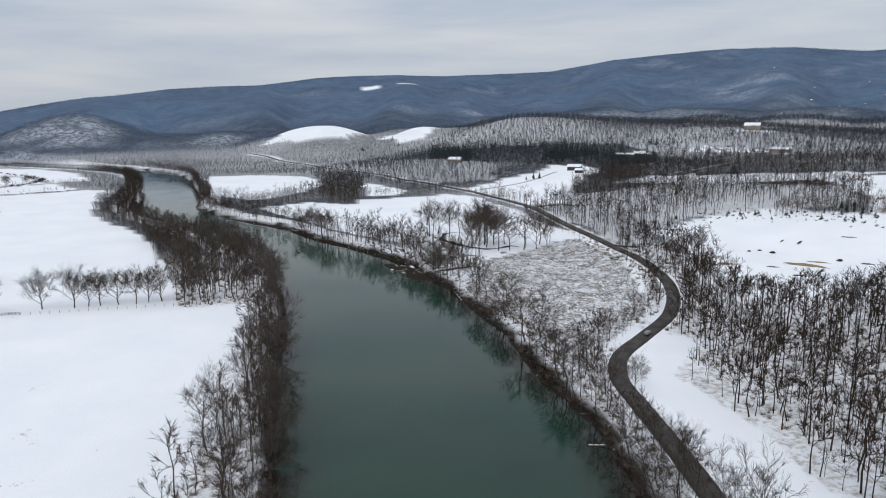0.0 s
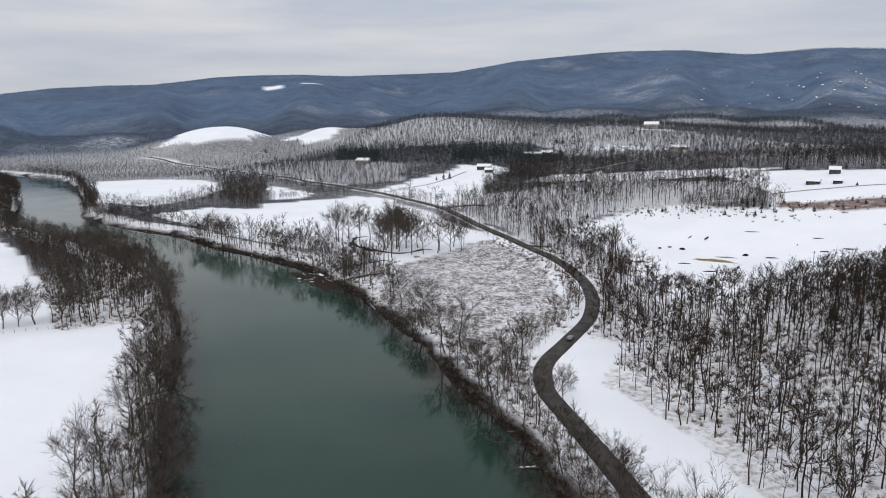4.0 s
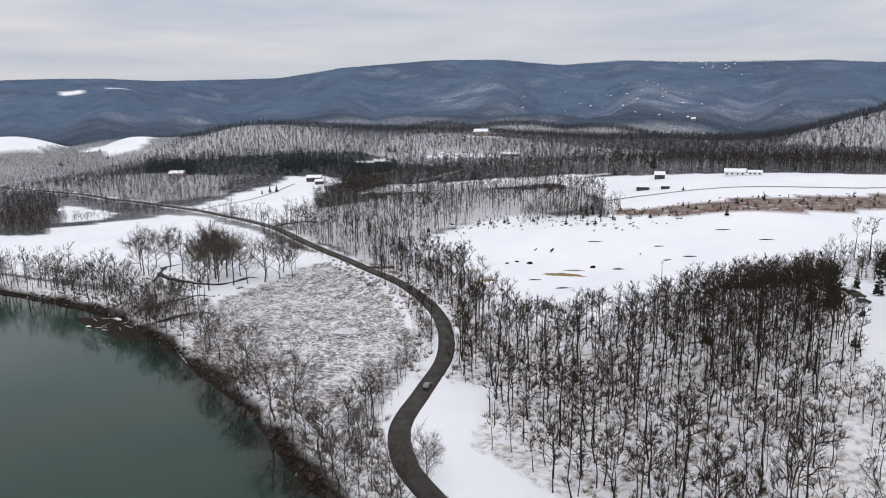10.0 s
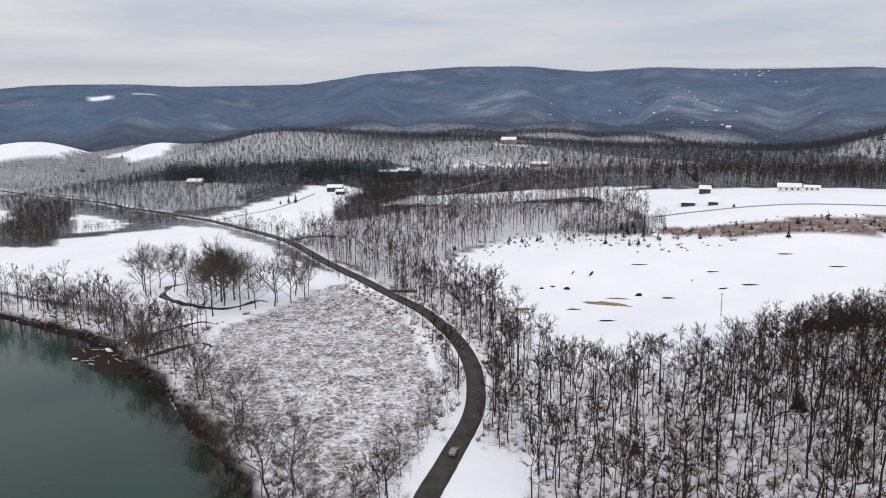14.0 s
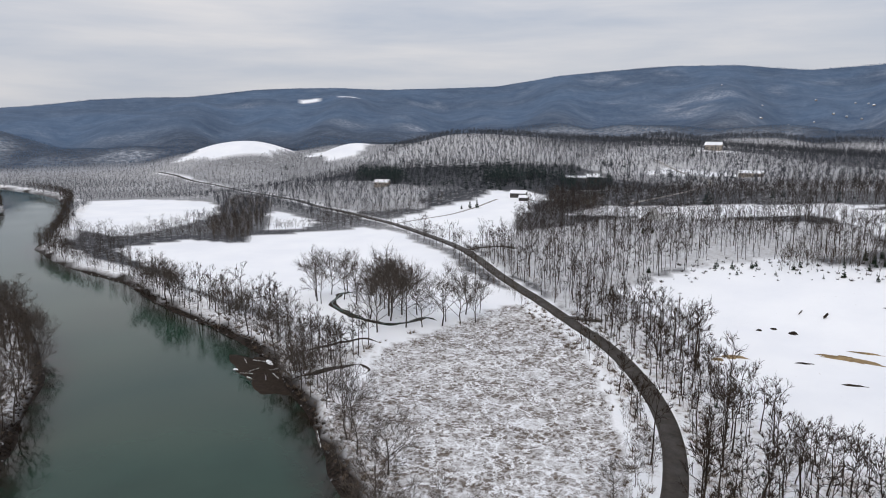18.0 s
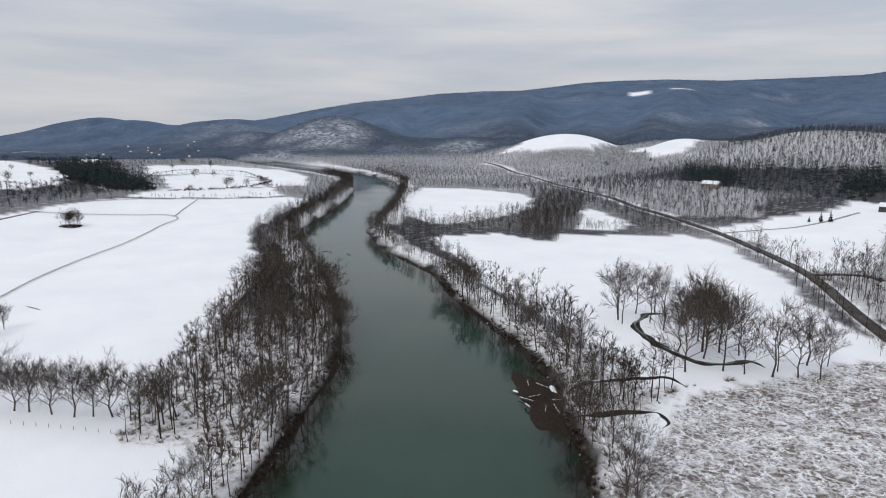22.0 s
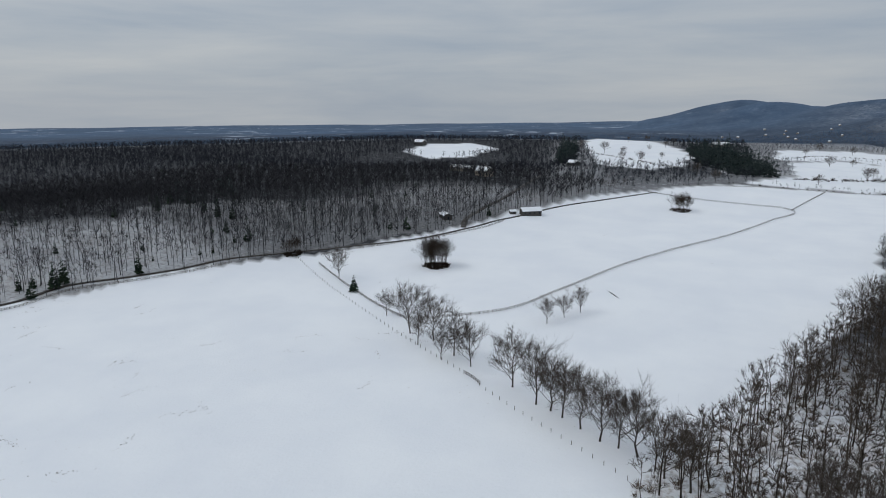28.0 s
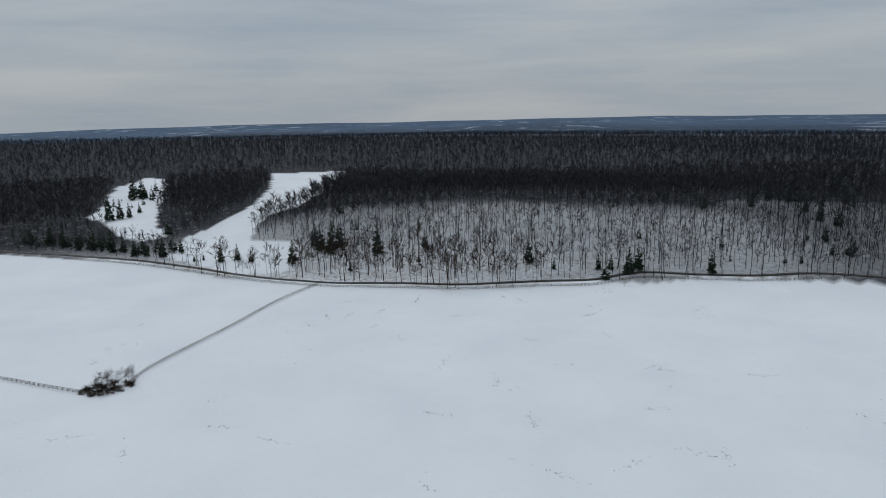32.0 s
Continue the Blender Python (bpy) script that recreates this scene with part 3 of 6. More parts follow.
FACE_ROAD = [(-50, 220), (-90, 290), (-160, 350), (-285, 460), (-270, 520), (-180, 580), (-40, 540), (-30, 470), (-130, 420), (-145, 378), (-75, 315), (-30, 265)]
THICKET_FIELD = [(-490, 384), (-455, 386), (-451, 396), (-520, 460), (-600, 550), (-690, 615), (-715, 590), (-672, 545), (-545, 425)]
THICKET_HILL = [(-284, 578), (-233, 572), (-261, 658), (-324, 678)]
FACE_SLOPE = [(-930, 745), (-700, 655), (-500, 575), (-430, 590), (-470, 680), (-600, 730), (-760, 800), (-930, 850)]
FACES = [FACE_SLOPE, FACE_ROAD, FACE_WEST, FACE_NORTH, FACE_HILL, FACE_EAST]
FIELDS = [CREEK_FLAT, OPEN_EAST, WEST_FIELDS, ROADSIDE, QUARRY, DRY_STRIP, FARM_FIELD, FIELD_A, FIELD_B, FIELD_C, FIELD_E, MOUND, FIELD_D, SNOW_HILL_A, SNOW_HILL_B, WHITE_YARD, HILL_YARD, LANE_YARD,
          FAR_FIELD_A, FAR_FIELD_B, FAR_FIELD_C, UPPER_FIELDS, WHITE_HILL, CLEARING_FRONT, CLEARING_A, CLEARING_B, YARD, SLOPE_FARMS, SLOPE_FARM_B]


def bank_width(x, y, east):
    wide = np.where(east, 13 + 5 * waves(x, y, 40, 4), 11 + 40 * smoothstep(-214, -250, x) - 14 * smoothstep(-360, -480, x) + 12 * smoothstep(-125, -95, x) + 3 * waves(x, y, 30, 9))
    return wide


def open_land(x, y):
    """True where no trees stand: fields, the meadow, roads."""
    o = np.zeros(np.shape(x), bool)
    for f in FIELDS:
        o |= inside(f, x, y, 3.0)
    o |= inside(MARGIN, x, y, 2.0)
    d, east = river_side(x, y)
    o &= ~((d < bank_width(x, y, east)) & (d > 0) & (np.hypot(x, y) < 1500))
    dr, _ = dist_to(ROAD, x, y)
    o |= dr < 5
    for f in PINE_WOODS:
        o |= inside(f, x, y, 2.0) & (waves(x, y, 40, 44) > -0.15)
    o |= d < 0.5
    return o


# ---- ground, water, road ----
EYE = (-50.0, 20.0)
HUB = (40.0, -60.0)


def pale_facing(x, y):
    """Where snow is painted through the far woods, to fit the view: on faces steep towards the camera."""
    az, r = np.degrees(np.arctan2(-x, y)), np.hypot(x, y)
    ux, uy = x / np.maximum(r, 1), y / np.maximum(r, 1)
    steep = (land(x + 35 * ux, y + 35 * uy) - land(x - 35 * ux, y - 35 * uy)) / 70
    rough = waves(x, y, 110, 31) + 0.5 * waves(x, y, 45, 32)
    p = smoothstep(0.10, 0.42, steep + 0.07 * rough) * np.where(r < 2300, 0.9, 0.45 * smoothstep(0.0, 0.8, rough) * smoothstep(0.0, 0.5, waves(x, y, 34, 35) + 0.3))
    p = np.maximum(p, 0.8 * np.exp(-((az - 15) / 3.0) ** 2 - ((r - 2550) / 200) ** 2) * smoothstep(-0.4, 0.4, waves(x, y, 38, 36)))
    p = np.maximum(p, 0.6 * np.exp(-((az + 3) / 6.5) ** 2 - ((r - 2450) / 330) ** 2) * smoothstep(-0.3, 0.3, waves(x, y, 60, 33)))
    return p


def build_ground():
    n_turn, n_ring = 720, 310
    rad = 60.0 * (5200 / 60.0) ** (np.arange(n_ring) / (n_ring - 1))
    rad = np.concatenate([np.linspace(4, 60, 16, endpoint=False), rad])
    n_ring = len(rad)
    turn = np.linspace(0, 2 * math.pi, n_turn, endpoint=False)
    x = HUB[0] + rad[:, None] * np.cos(turn)[None]
    y = HUB[1] + rad[:, None] * np.sin(turn)[None]
    x, y = x.ravel(), y.ravel()
    z = land(x, y)
    z = np.where(np.hypot(x - HUB[0], y - HUB[1]) > 4950, np.minimum(z, -20), z)
    d, _ = river_side(x, y)
    dr, _ = dist_to(ROAD, x, y)
    z = np.where(dr < 4.5, z - 0.25 * smoothstep(4.5, 3.2, dr), z)
    i = np.arange(n_ring - 1)[:, None] * n_turn
    j = np.arange(n_turn)[None]
    k = (j + 1) % n_turn
    quads = np.stack([i + j, i + n_turn + j, i + n_turn + k, i + k], -1).reshape(-1, 4)
    x = np.append(x, HUB[0])
    y = np.append(y, HUB[1])
    z = np.append(z, -5.5)
    fan = np.stack([np.full(n_turn, len(x) - 1), j[0], k[0]], -1)
    me = mesh_from("ground", np.stack([x, y, z], 1), [quads, fan], MAT["ground"])
    smooth(me)
    r = np.hypot(x, y)
    d, east = river_side(x, y)
    free = open_land(x, y)
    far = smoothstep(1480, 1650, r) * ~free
    snowy = np.zeros(x.shape, bool)
    for face in FACES:
        snowy |= inside(face, x, y, 9)
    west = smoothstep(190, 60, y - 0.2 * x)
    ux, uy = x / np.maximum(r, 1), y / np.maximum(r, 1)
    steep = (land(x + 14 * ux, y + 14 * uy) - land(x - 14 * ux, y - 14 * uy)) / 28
    # darkens the floor for canopy shade, less on faces steep towards the camera
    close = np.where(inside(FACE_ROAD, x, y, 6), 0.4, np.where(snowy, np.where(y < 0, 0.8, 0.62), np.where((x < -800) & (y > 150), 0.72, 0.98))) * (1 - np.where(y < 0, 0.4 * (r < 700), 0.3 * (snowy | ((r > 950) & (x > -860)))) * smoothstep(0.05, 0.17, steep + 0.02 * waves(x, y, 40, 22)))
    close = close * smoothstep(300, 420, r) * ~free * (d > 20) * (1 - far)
    # the floor under pines is painted dark for shade too
    pines = np.zeros(x.shape, bool)
    for wood in PINE_WOODS:
        pines |= inside(wood, x, y, 4) & (waves(x, y, 40, 44) > -0.15)
    pale = pale_facing(x, y) * far
    masks = {"floor_dark": np.maximum(close * west, np.maximum(pines, 0.75 * inside(DARK_BELT, x, y, 6) * ~free)), "floor_grey": close * (1 - west) * np.where(snowy, 1.0, np.clip(0.95 + 0.3 * waves(x, y, 70, 21), 0.5, 1)), "pale": pale, "thin_haze": smoothstep(2500, 1750, r) * 0.85,
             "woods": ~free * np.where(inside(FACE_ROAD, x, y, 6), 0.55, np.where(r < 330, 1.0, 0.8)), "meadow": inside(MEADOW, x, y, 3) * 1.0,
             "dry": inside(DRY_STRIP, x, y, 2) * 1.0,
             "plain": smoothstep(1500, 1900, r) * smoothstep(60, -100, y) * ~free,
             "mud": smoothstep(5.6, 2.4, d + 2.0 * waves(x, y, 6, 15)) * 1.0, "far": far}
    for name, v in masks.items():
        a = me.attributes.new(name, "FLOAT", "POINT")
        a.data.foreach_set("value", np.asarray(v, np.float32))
    return tagged(new("ground", me), "snow-covered valley floor, fields and wooded hills", "ground", kind="structure")


def strip(line, half, lift, step=3.0, skirt=0.5, level=True, ragged=0.0, taper=0.0):
    """A lane: a ribbon with sloped shoulders that follows the land."""
    q, a = along(line, step)
    n = np.stack([-np.sin(a), np.cos(a)], 1)
    rows = []
    zc = land(q[:, 0], q[:, 1])
    run = np.arange(len(q)) * step
    slender = np.clip(np.minimum(run, run[-1] - run) / taper, 0.12, 1)[:, None] if taper else 1.0
    for o, dz in ((-half - skirt, -0.9), (-half, 0), (-half * 0.5, 0.04), (0, 0.06), (half * 0.5, 0.04), (half, 0), (half + skirt, -0.9)):
        p = q + n * slender * (o * (1 + ragged * waves(q[:, 0], q[:, 1], 3.5, 3 + o))[:, None] if ragged else o)
        z = (zc if level else land(p[:, 0], p[:, 1])) + lift + dz
        rows.append(np.column_stack([p, z]))
    v = np.concatenate(rows)
    m, c = len(q), len(rows)
    i = np.arange(m - 1)[None]
    f = np.stack([np.arange(c - 1)[:, None] * m + i, np.arange(c - 1)[:, None] * m + i + 1, (np.arange(c - 1)[:, None] + 1) * m + i + 1, (np.arange(c - 1)[:, None] + 1) * m + i], -1)
    return v, f.reshape(-1, 4)


ground = build_ground()


def build_water():
    a, _ = along(RIGHT_BANK, 8)
    b, _ = along(LEFT_BANK, 8)
    ia = np.linspace(0, len(a) - 1, 240).astype(int)
    pa = a[ia]
    # match each point with the nearest on the far bank, and run a little under both banks
    ib = np.array([np.argmin(((b - p) ** 2).sum(1)) for p in pa])
    ib = np.maximum.accumulate(ib)
    pb = b[ib]
    u = (pb - pa) / np.maximum(np.hypot(*(pb - pa).T), 1)[:, None]
    mids = [pa + (pb - pa) * k for k in (0.3, 0.5, 0.7)]
    rows = [pa - u * 9, pa, pa + u * 4, pa + u * 9, pa + u * 14] + mids + [pb - u * 14, pb - u * 9, pb - u * 4, pb, pb + u * 9]
    v = np.concatenate([np.column_stack([r, np.full(len(r), -3.0)]) for r in rows])
    m = len(pa)
    i = np.arange(m - 1)
    f = np.concatenate([np.stack([k * m + i, k * m + i + 1, (k + 1) * m + i + 1, (k + 1) * m + i], 1) for k in range(len(rows) - 1)])
    me = mesh_from("water", v, f, MAT["water"])
    depth = np.repeat([1, 1, 0.8, 0.3, 0, 0, 0, 0, 0, 0.3, 0.8, 1, 1], m)
    me.attributes.new("shallow", "FLOAT", "POINT").data.foreach_set("value", depth.astype(np.float32))
    return tagged(new("water", me), "calm dark green river water between wooded banks", "water", kind="structure")


water = build_water()
v, f = strip(ROAD, 2.9, 0.28)
road = tagged(new("road", smooth(mesh_from("road", v, f, MAT["asphalt"]))), "cleared dark wet asphalt road winding beside the river", "road", kind="structure")

# ---- bare trees ----


class Growth:
    """Collects tapered limbs and twigs as triangles."""

    def __init__(self):
        self.v, self.f = [], []

    def tube(self, p, q, r0, r1, sides=3):
        d = (q - p).normalized()
        a = d.orthogonal().normalized()
        b = d.cross(a)
        n = len(self.v)
        for c, r in ((p, r0), (q, r1)):
            for k in range(sides):
                t = 2 * math.pi * k / sides
                self.v.append(c + (a * math.cos(t) + b * math.sin(t)) * r)
        for k in range(sides):
            m = (k + 1) % sides
            self.f.append((n + k, n + m, n + sides + m))
            self.f.append((n + k, n + sides + m, n + sides + k))

    def cone(self, p, q, r, sides=3):
        d = (q - p).normalized()
        a = d.orthogonal().normalized()
        b = d.cross(a)
        n = len(self.v)
        for k in range(sides):
            t = 2 * math.pi * k / sides
            self.v.append(p + (a * math.cos(t) + b * math.sin(t)) * r)
        self.v.append(q)
        for k in range(sides):
            self.f.append((n + k, n + (k + 1) % sides, n + sides))

    def twig(self, p, q, w, rnd):
        a = (q - p).cross(Vector((rnd.uniform(-1, 1), rnd.uniform(-1, 1), rnd.uniform(-1, 1)))).normalized() * w
        n = len(self.v)
        self.v += [p - a, p + a, q]
        self.f.append((n, n + 1, n + 2))

    def arrays(self):
        return np.array([tuple(v) for v in self.v]), np.array(self.f)


def lean(d, rnd, amount, up=0.0):
    v = d + Vector((rnd.gauss(0, amount), rnd.gauss(0, amount), rnd.gauss(0, amount) + up))
    return v.normalized()


def grow(seed, height, wide, limbs=12, second=5, third=6, fourth=4, clear=0.18, lead=0.6, thin=0.038, stem=0.018):
    """A bare tree: a trunk that runs up into the crown, limbs all along it, and branches and twigs that fill a rounded crown."""
    rnd = random.Random(seed)
    trunk, crown = Growth(), Growth()
    r = height * stem
    path = [Vector((0, 0, -0.6)), Vector((0, 0, 0.5))]
    for k in range(1, 4):
        path.append(Vector((rnd.gauss(0, 0.02) * height, rnd.gauss(0, 0.02) * height, height * lead * k / 3)))
    for k, (p, q) in enumerate(zip(path[:-1], path[1:])):
        trunk.tube(p, q, r * (1.5, 1.0, 0.82, 0.6)[k], r * (1.0, 0.82, 0.6, 0.3)[k], 6 if limbs > 9 else 4)

    def on_trunk(z):
        k = min(3, 1 + int(3 * z / (height * lead)))
        a, b = path[k], path[k + 1]
        return a.lerp(b, max(0.0, min(1.0, (z - a.z) / (b.z - a.z))))

 
    def fork(d, spread, up):
        """A branch's direction: a set angle away from its parent, bent a little upwards."""
        side = d.orthogonal().normalized()
        side.rotate(Matrix.Rotation(rnd.uniform(0, 6.283), 3, d))
        return (d * math.cos(spread) + side * math.sin(spread) + Vector((0, 0, up))).normalized()

    for k in range(limbs):
        s = (k + rnd.uniform(0.1, 0.9)) / limbs
        o = on_trunk(height * (clear + (lead - clear) * s ** 0.8))
        a = k * 2.4 + rnd.uniform(-0.5, 0.5)
        rise = radians(8 + 80 * s + rnd.uniform(-10, 10))
        reach = rnd.uniform(0.78, 1.05)
        top = height * (0.60 + 0.40 * math.sin(rise)) * reach
        out = wide / 2 * max(0.05, math.cos(rise)) ** 0.8 * reach
        q = Vector((o.x + math.cos(a) * out, o.y + math.sin(a) * out, max(top, o.z + 0.12 * height)))
        m = Vector((o.x + math.cos(a) * out * 0.55, o.y + math.sin(a) * out * 0.55, o.z + (q.z - o.z) * 0.42)) + Vector((rnd.gauss(0, 0.02), rnd.gauss(0, 0.02), 0)) * height
        rr = r * (0.5 - 0.22 * s)
        crown.tube(o, m, rr, rr * 0.6, 3)
        crown.cone(m, q, rr * 0.6, 3)
        long = (q - o).length
        for _ in range(second):
            u = rnd.uniform(0.22, 1.0)
            p, d = (o.lerp(m, u * 2), (m - o).normalized()) if u < 0.5 else (m.lerp(q, u * 2 - 1), (q - m).normalized())
            e = fork(d, radians(rnd.uniform(22, 48)), 0.10)
            t = p + e * long * rnd.uniform(0.34, 0.56) * (1.15 - 0.5 * u)
            if limbs > 9:
                crown.cone(p, t, max(rr * 0.34, thin * 1.2), 3)
            else:
                crown.twig(p, t, max(rr * 0.3, thin * 1.3), rnd)
            for _ in range(third):
                c = p.lerp(t, rnd.uniform(0.2, 1.0))
                f = fork(e, radians(rnd.uniform(18, 42)), 0.12)
                g = c + f * long * rnd.uniform(0.20, 0.36)
                crown.twig(c, g, thin * 1.15, rnd)
                for _ in range(fourth):
                    w = c.lerp(g, rnd.uniform(0.2, 1.0))
                    crown.twig(w, w + fork(f, radians(rnd.uniform(18, 45)), 0.1) * long * rnd.uniform(0.13, 0.25), thin * 0.8, rnd)
    return trunk.arrays(), crown.arrays()


def joined(seed, **k):
    (a, fa), (b, fb) = grow(seed, **k)
    return np.concatenate([a, b]), np.concatenate([fa, fb + len(a)])


def slim(seed, height, close=1.0):
    """A tree of the deeper woods, seen only from afar: a thin stem and a fan of fine branches."""
    rnd = random.Random(seed)
    g = Growth()
    top = Vector((rnd.uniform(-0.8, 0.8), rnd.uniform(-0.8, 0.8), height * 0.8))
    g.cone(Vector((0, 0, -0.8)), top, height * 0.008 + 0.03, 3)
    for k in range(9):
        u = 0.3 + 0.68 * (k + rnd.random()) / 9
        o = Vector((0, 0, 0)).lerp(top, u)
        a = k * 2.4 + rnd.uniform(-0.5, 0.5)
        d = Vector((math.cos(a), math.sin(a), rnd.uniform(0.6, 1.4) + u)).normalized()
        q = o + d * height * rnd.uniform(0.22, 0.36) * (1.4 - 0.7 * u)
        g.twig(o, q, 0.11 * close, rnd)
        for j in range(3):
            e = lean(d, rnd, 0.45, 0.1)
            m = o.lerp(q, rnd.uniform(0.25, 1.0))
            n = m + e * height * rnd.uniform(0.08, 0.16)
            g.twig(m, n, 0.11 * close, rnd)
            g.twig(m.lerp(n, 0.5), m.lerp(n, 0.5) + lean(e, rnd, 0.5, 0.1) * height * rnd.uniform(0.06, 0.13), 0.10 * close, rnd)
    return g.arrays()


def far_tree(seed, height, close=1.0):
    """A tree seen from far off: one stem and a spray of branches."""
    rnd = random.Random(seed)
    g = Growth()
    top = Vector((rnd.uniform(-1, 1), rnd.uniform(-1, 1), height * 0.85))
    g.twig(Vector((0, 0, -1)), top, 0.14, rnd)
    for k in range(13):
        a, u = k * 2.4 + rnd.uniform(-0.6, 0.6), rnd.uniform(0.3, 0.95)
        o = Vector((0, 0, 0)).lerp(top, u)
        d = Vector((math.cos(a), math.sin(a), rnd.uniform(0.5, 1.6))).normalized()
        g.twig(o, o + d * height * rnd.uniform(0.2, 0.42) * (1.3 - 0.6 * u), 0.24 * close, rnd)
    return g.arrays()


def tuft(seed, size):
    """A patch of distant woods: many low stems, broadened to show in the far view."""
    rnd = random.Random(seed)
    g = Growth()
    for k in range(10):
        o = Vector((rnd.uniform(-1, 1), rnd.uniform(-1, 1), -0.1)) * size
        g.twig(o, o + Vector((rnd.uniform(-2, 2), rnd.uniform(-2, 2), rnd.uniform(2.5, 4.5))), 0.7, rnd)
    return g.arrays()


def conifer_shape(seed, height, rows=7, width=0.24):
    """A cedar or pine: drooping ragged boughs round a stem."""
    rnd = random.Random(seed)
    g = Growth()
    g.cone(Vector((0, 0, -0.4)), Vector((0, 0, height)), height * 0.018, 4)
    for k in range(rows):
        s = k / rows
        z = height * (0.06 + 0.9 * s)
        r = height * width * (1 - s) ** 0.8 + 0.15
        for j in range(max(5, int(11 * (1 - s)) + 2)):
            a = rnd.uniform(0, 6.28)
            rr = r * rnd.uniform(0.6, 1.15)
            o = Vector((0, 0, z + rnd.uniform(0, height * 0.08)))
            q = o + Vector((math.cos(a) * rr, math.sin(a) * rr, rnd.uniform(-0.12, 0.16) * height * 0.5))
            side = Vector((-math.sin(a), math.cos(a), 0)) * rr * rnd.uniform(0.22, 0.42)
            m = o.lerp(q, 0.6)
            n = len(g.v)
            g.v += [o, m + side - Vector((0, 0, rr * 0.12)), q, m - side - Vector((0, 0, rr * 0.12)), m + Vector((0, 0, rr * 0.2))]
            g.f += [(n, n + 1, n + 4), (n + 1, n + 2, n + 4), (n + 2, n + 3, n + 4), (n + 3, n, n + 4)]
    return g.arrays()


def scatter(shapes, x, y, sizes, seed, sink=0.0):
    """Many copies of a few shapes as one vertex and one face array."""
    rng = np.random.default_rng(seed)
    z = land(x, y) - sink
    turn = rng.uniform(0, 2 * math.pi, len(x))
    kind = rng.integers(0, len(shapes), len(x))
    vs, fs, base = [], [], 0
    for k, (v, f) in enumerate(shapes):
        i = np.nonzero(kind == k)[0]
        if not len(i):
            continue
        c, s = np.cos(turn[i])[:, None], np.sin(turn[i])[:, None]
        wide = (sizes[i] * rng.uniform(0.85, 1.15, len(i)))[:, None]
        px = (v[None, :, 0] * c - v[None, :, 1] * s) * wide + x[i][:, None]
        py = (v[None, :, 0] * s + v[None, :, 1] * c) * wide + y[i][:, None]
        pz = v[None, :, 2] * sizes[i][:, None] + z[i][:, None]
        vs.append(np.stack([px, py, pz], -1).reshape(-1, 3))
        fs.append((f[None] + (np.arange(len(i)) * len(v))[:, None, None] + base).reshape(-1, 3))
        base += len(i) * len(v)
    return np.concatenate(vs), np.concatenate(fs)


def spread_points(x0, x1, y0, y1, gap, seed):
    rng = np.random.default_rng(seed)
    gx, gy = np.meshgrid(np.arange(x0, x1, gap), np.arange(y0, y1, gap))
    x, y = gx.ravel() + rng.uniform(-0.5, 0.5, gx.size) * gap, gy.ravel() + rng.uniform(-0.5, 0.5, gx.size) * gap
    return x, y


def in_sight(x, y):
    az = np.degrees(np.arctan2(-(x - EYE[0]), y - EYE[1]))
    r = np.hypot(x - EYE[0], y - EYE[1])
    return (az > np.where(r < 450, -62, -27)) | (az < -150) | (np.hypot(x - EYE[0], y - EYE[1]) < 160)


def stuff(name, arrays, material, label, category):
    ob = new(name, mesh_from(name, *arrays, material))
    return tagged(ob, label, category, kind="stuff")


BIG = [dict(height=h, wide=w * 1.2, limbs=n - 2, clear=c, lead=u, thin=0.036, stem=0.0145) for h, w, n, c, u in ((18, 12, 12, 0.2, 0.65), (16, 13, 13, 0.15, 0.6), (20, 11, 12, 0.28, 0.7), (14, 12, 13, 0.1, 0.55), (17, 11, 11, 0.25, 0.7), (15, 11, 12, 0.16, 0.6), (16, 13, 13, 0.12, 0.55), (19, 12, 12, 0.24, 0.65))]
MID = [joined(50 + k, height=h, wide=w, limbs=7, second=4, third=5, fourth=1, clear=c, lead=0.76, thin=0.066, stem=0.0115) for k, (h, w, c) in enumerate(((18, 8.5, 0.42), (15, 8, 0.34), (20, 8.5, 0.48), (13, 8.5, 0.25), (16, 9, 0.36), (18, 7.5, 0.5)))]
LANK = [joined(60 + k, height=h, wide=w, limbs=6, second=4, third=3, fourth=0, clear=c, lead=0.8, thin=0.075, stem=0.0095) for k, (h, w, c) in enumerate(((20, 7, 0.5), (17, 7.5, 0.4), (22, 7, 0.55), (15, 7, 0.35), (19, 8, 0.45)))]
ROUND = [dict(height=h, wide=w, limbs=15, second=6, third=7, fourth=4, clear=c, lead=0.6, thin=0.036, stem=0.017) for h, w, c in ((16, 14, 0.12), (15, 14, 0.10), (17, 14, 0.14))]
SLIM = [slim(80 + k, h) for k, h in enumerate((18, 16, 20, 14, 17))]
FAR = [far_tree(90 + k, h) for k, h in enumerate((15, 13, 17))]
FAR_CLOSE = [far_tree(95 + k, h, 1.35) for k, h in enumerate((15, 13, 17))]
TUFT = [tuft(100 + k, s) for k, s in enumerate((13, 12, 14))]


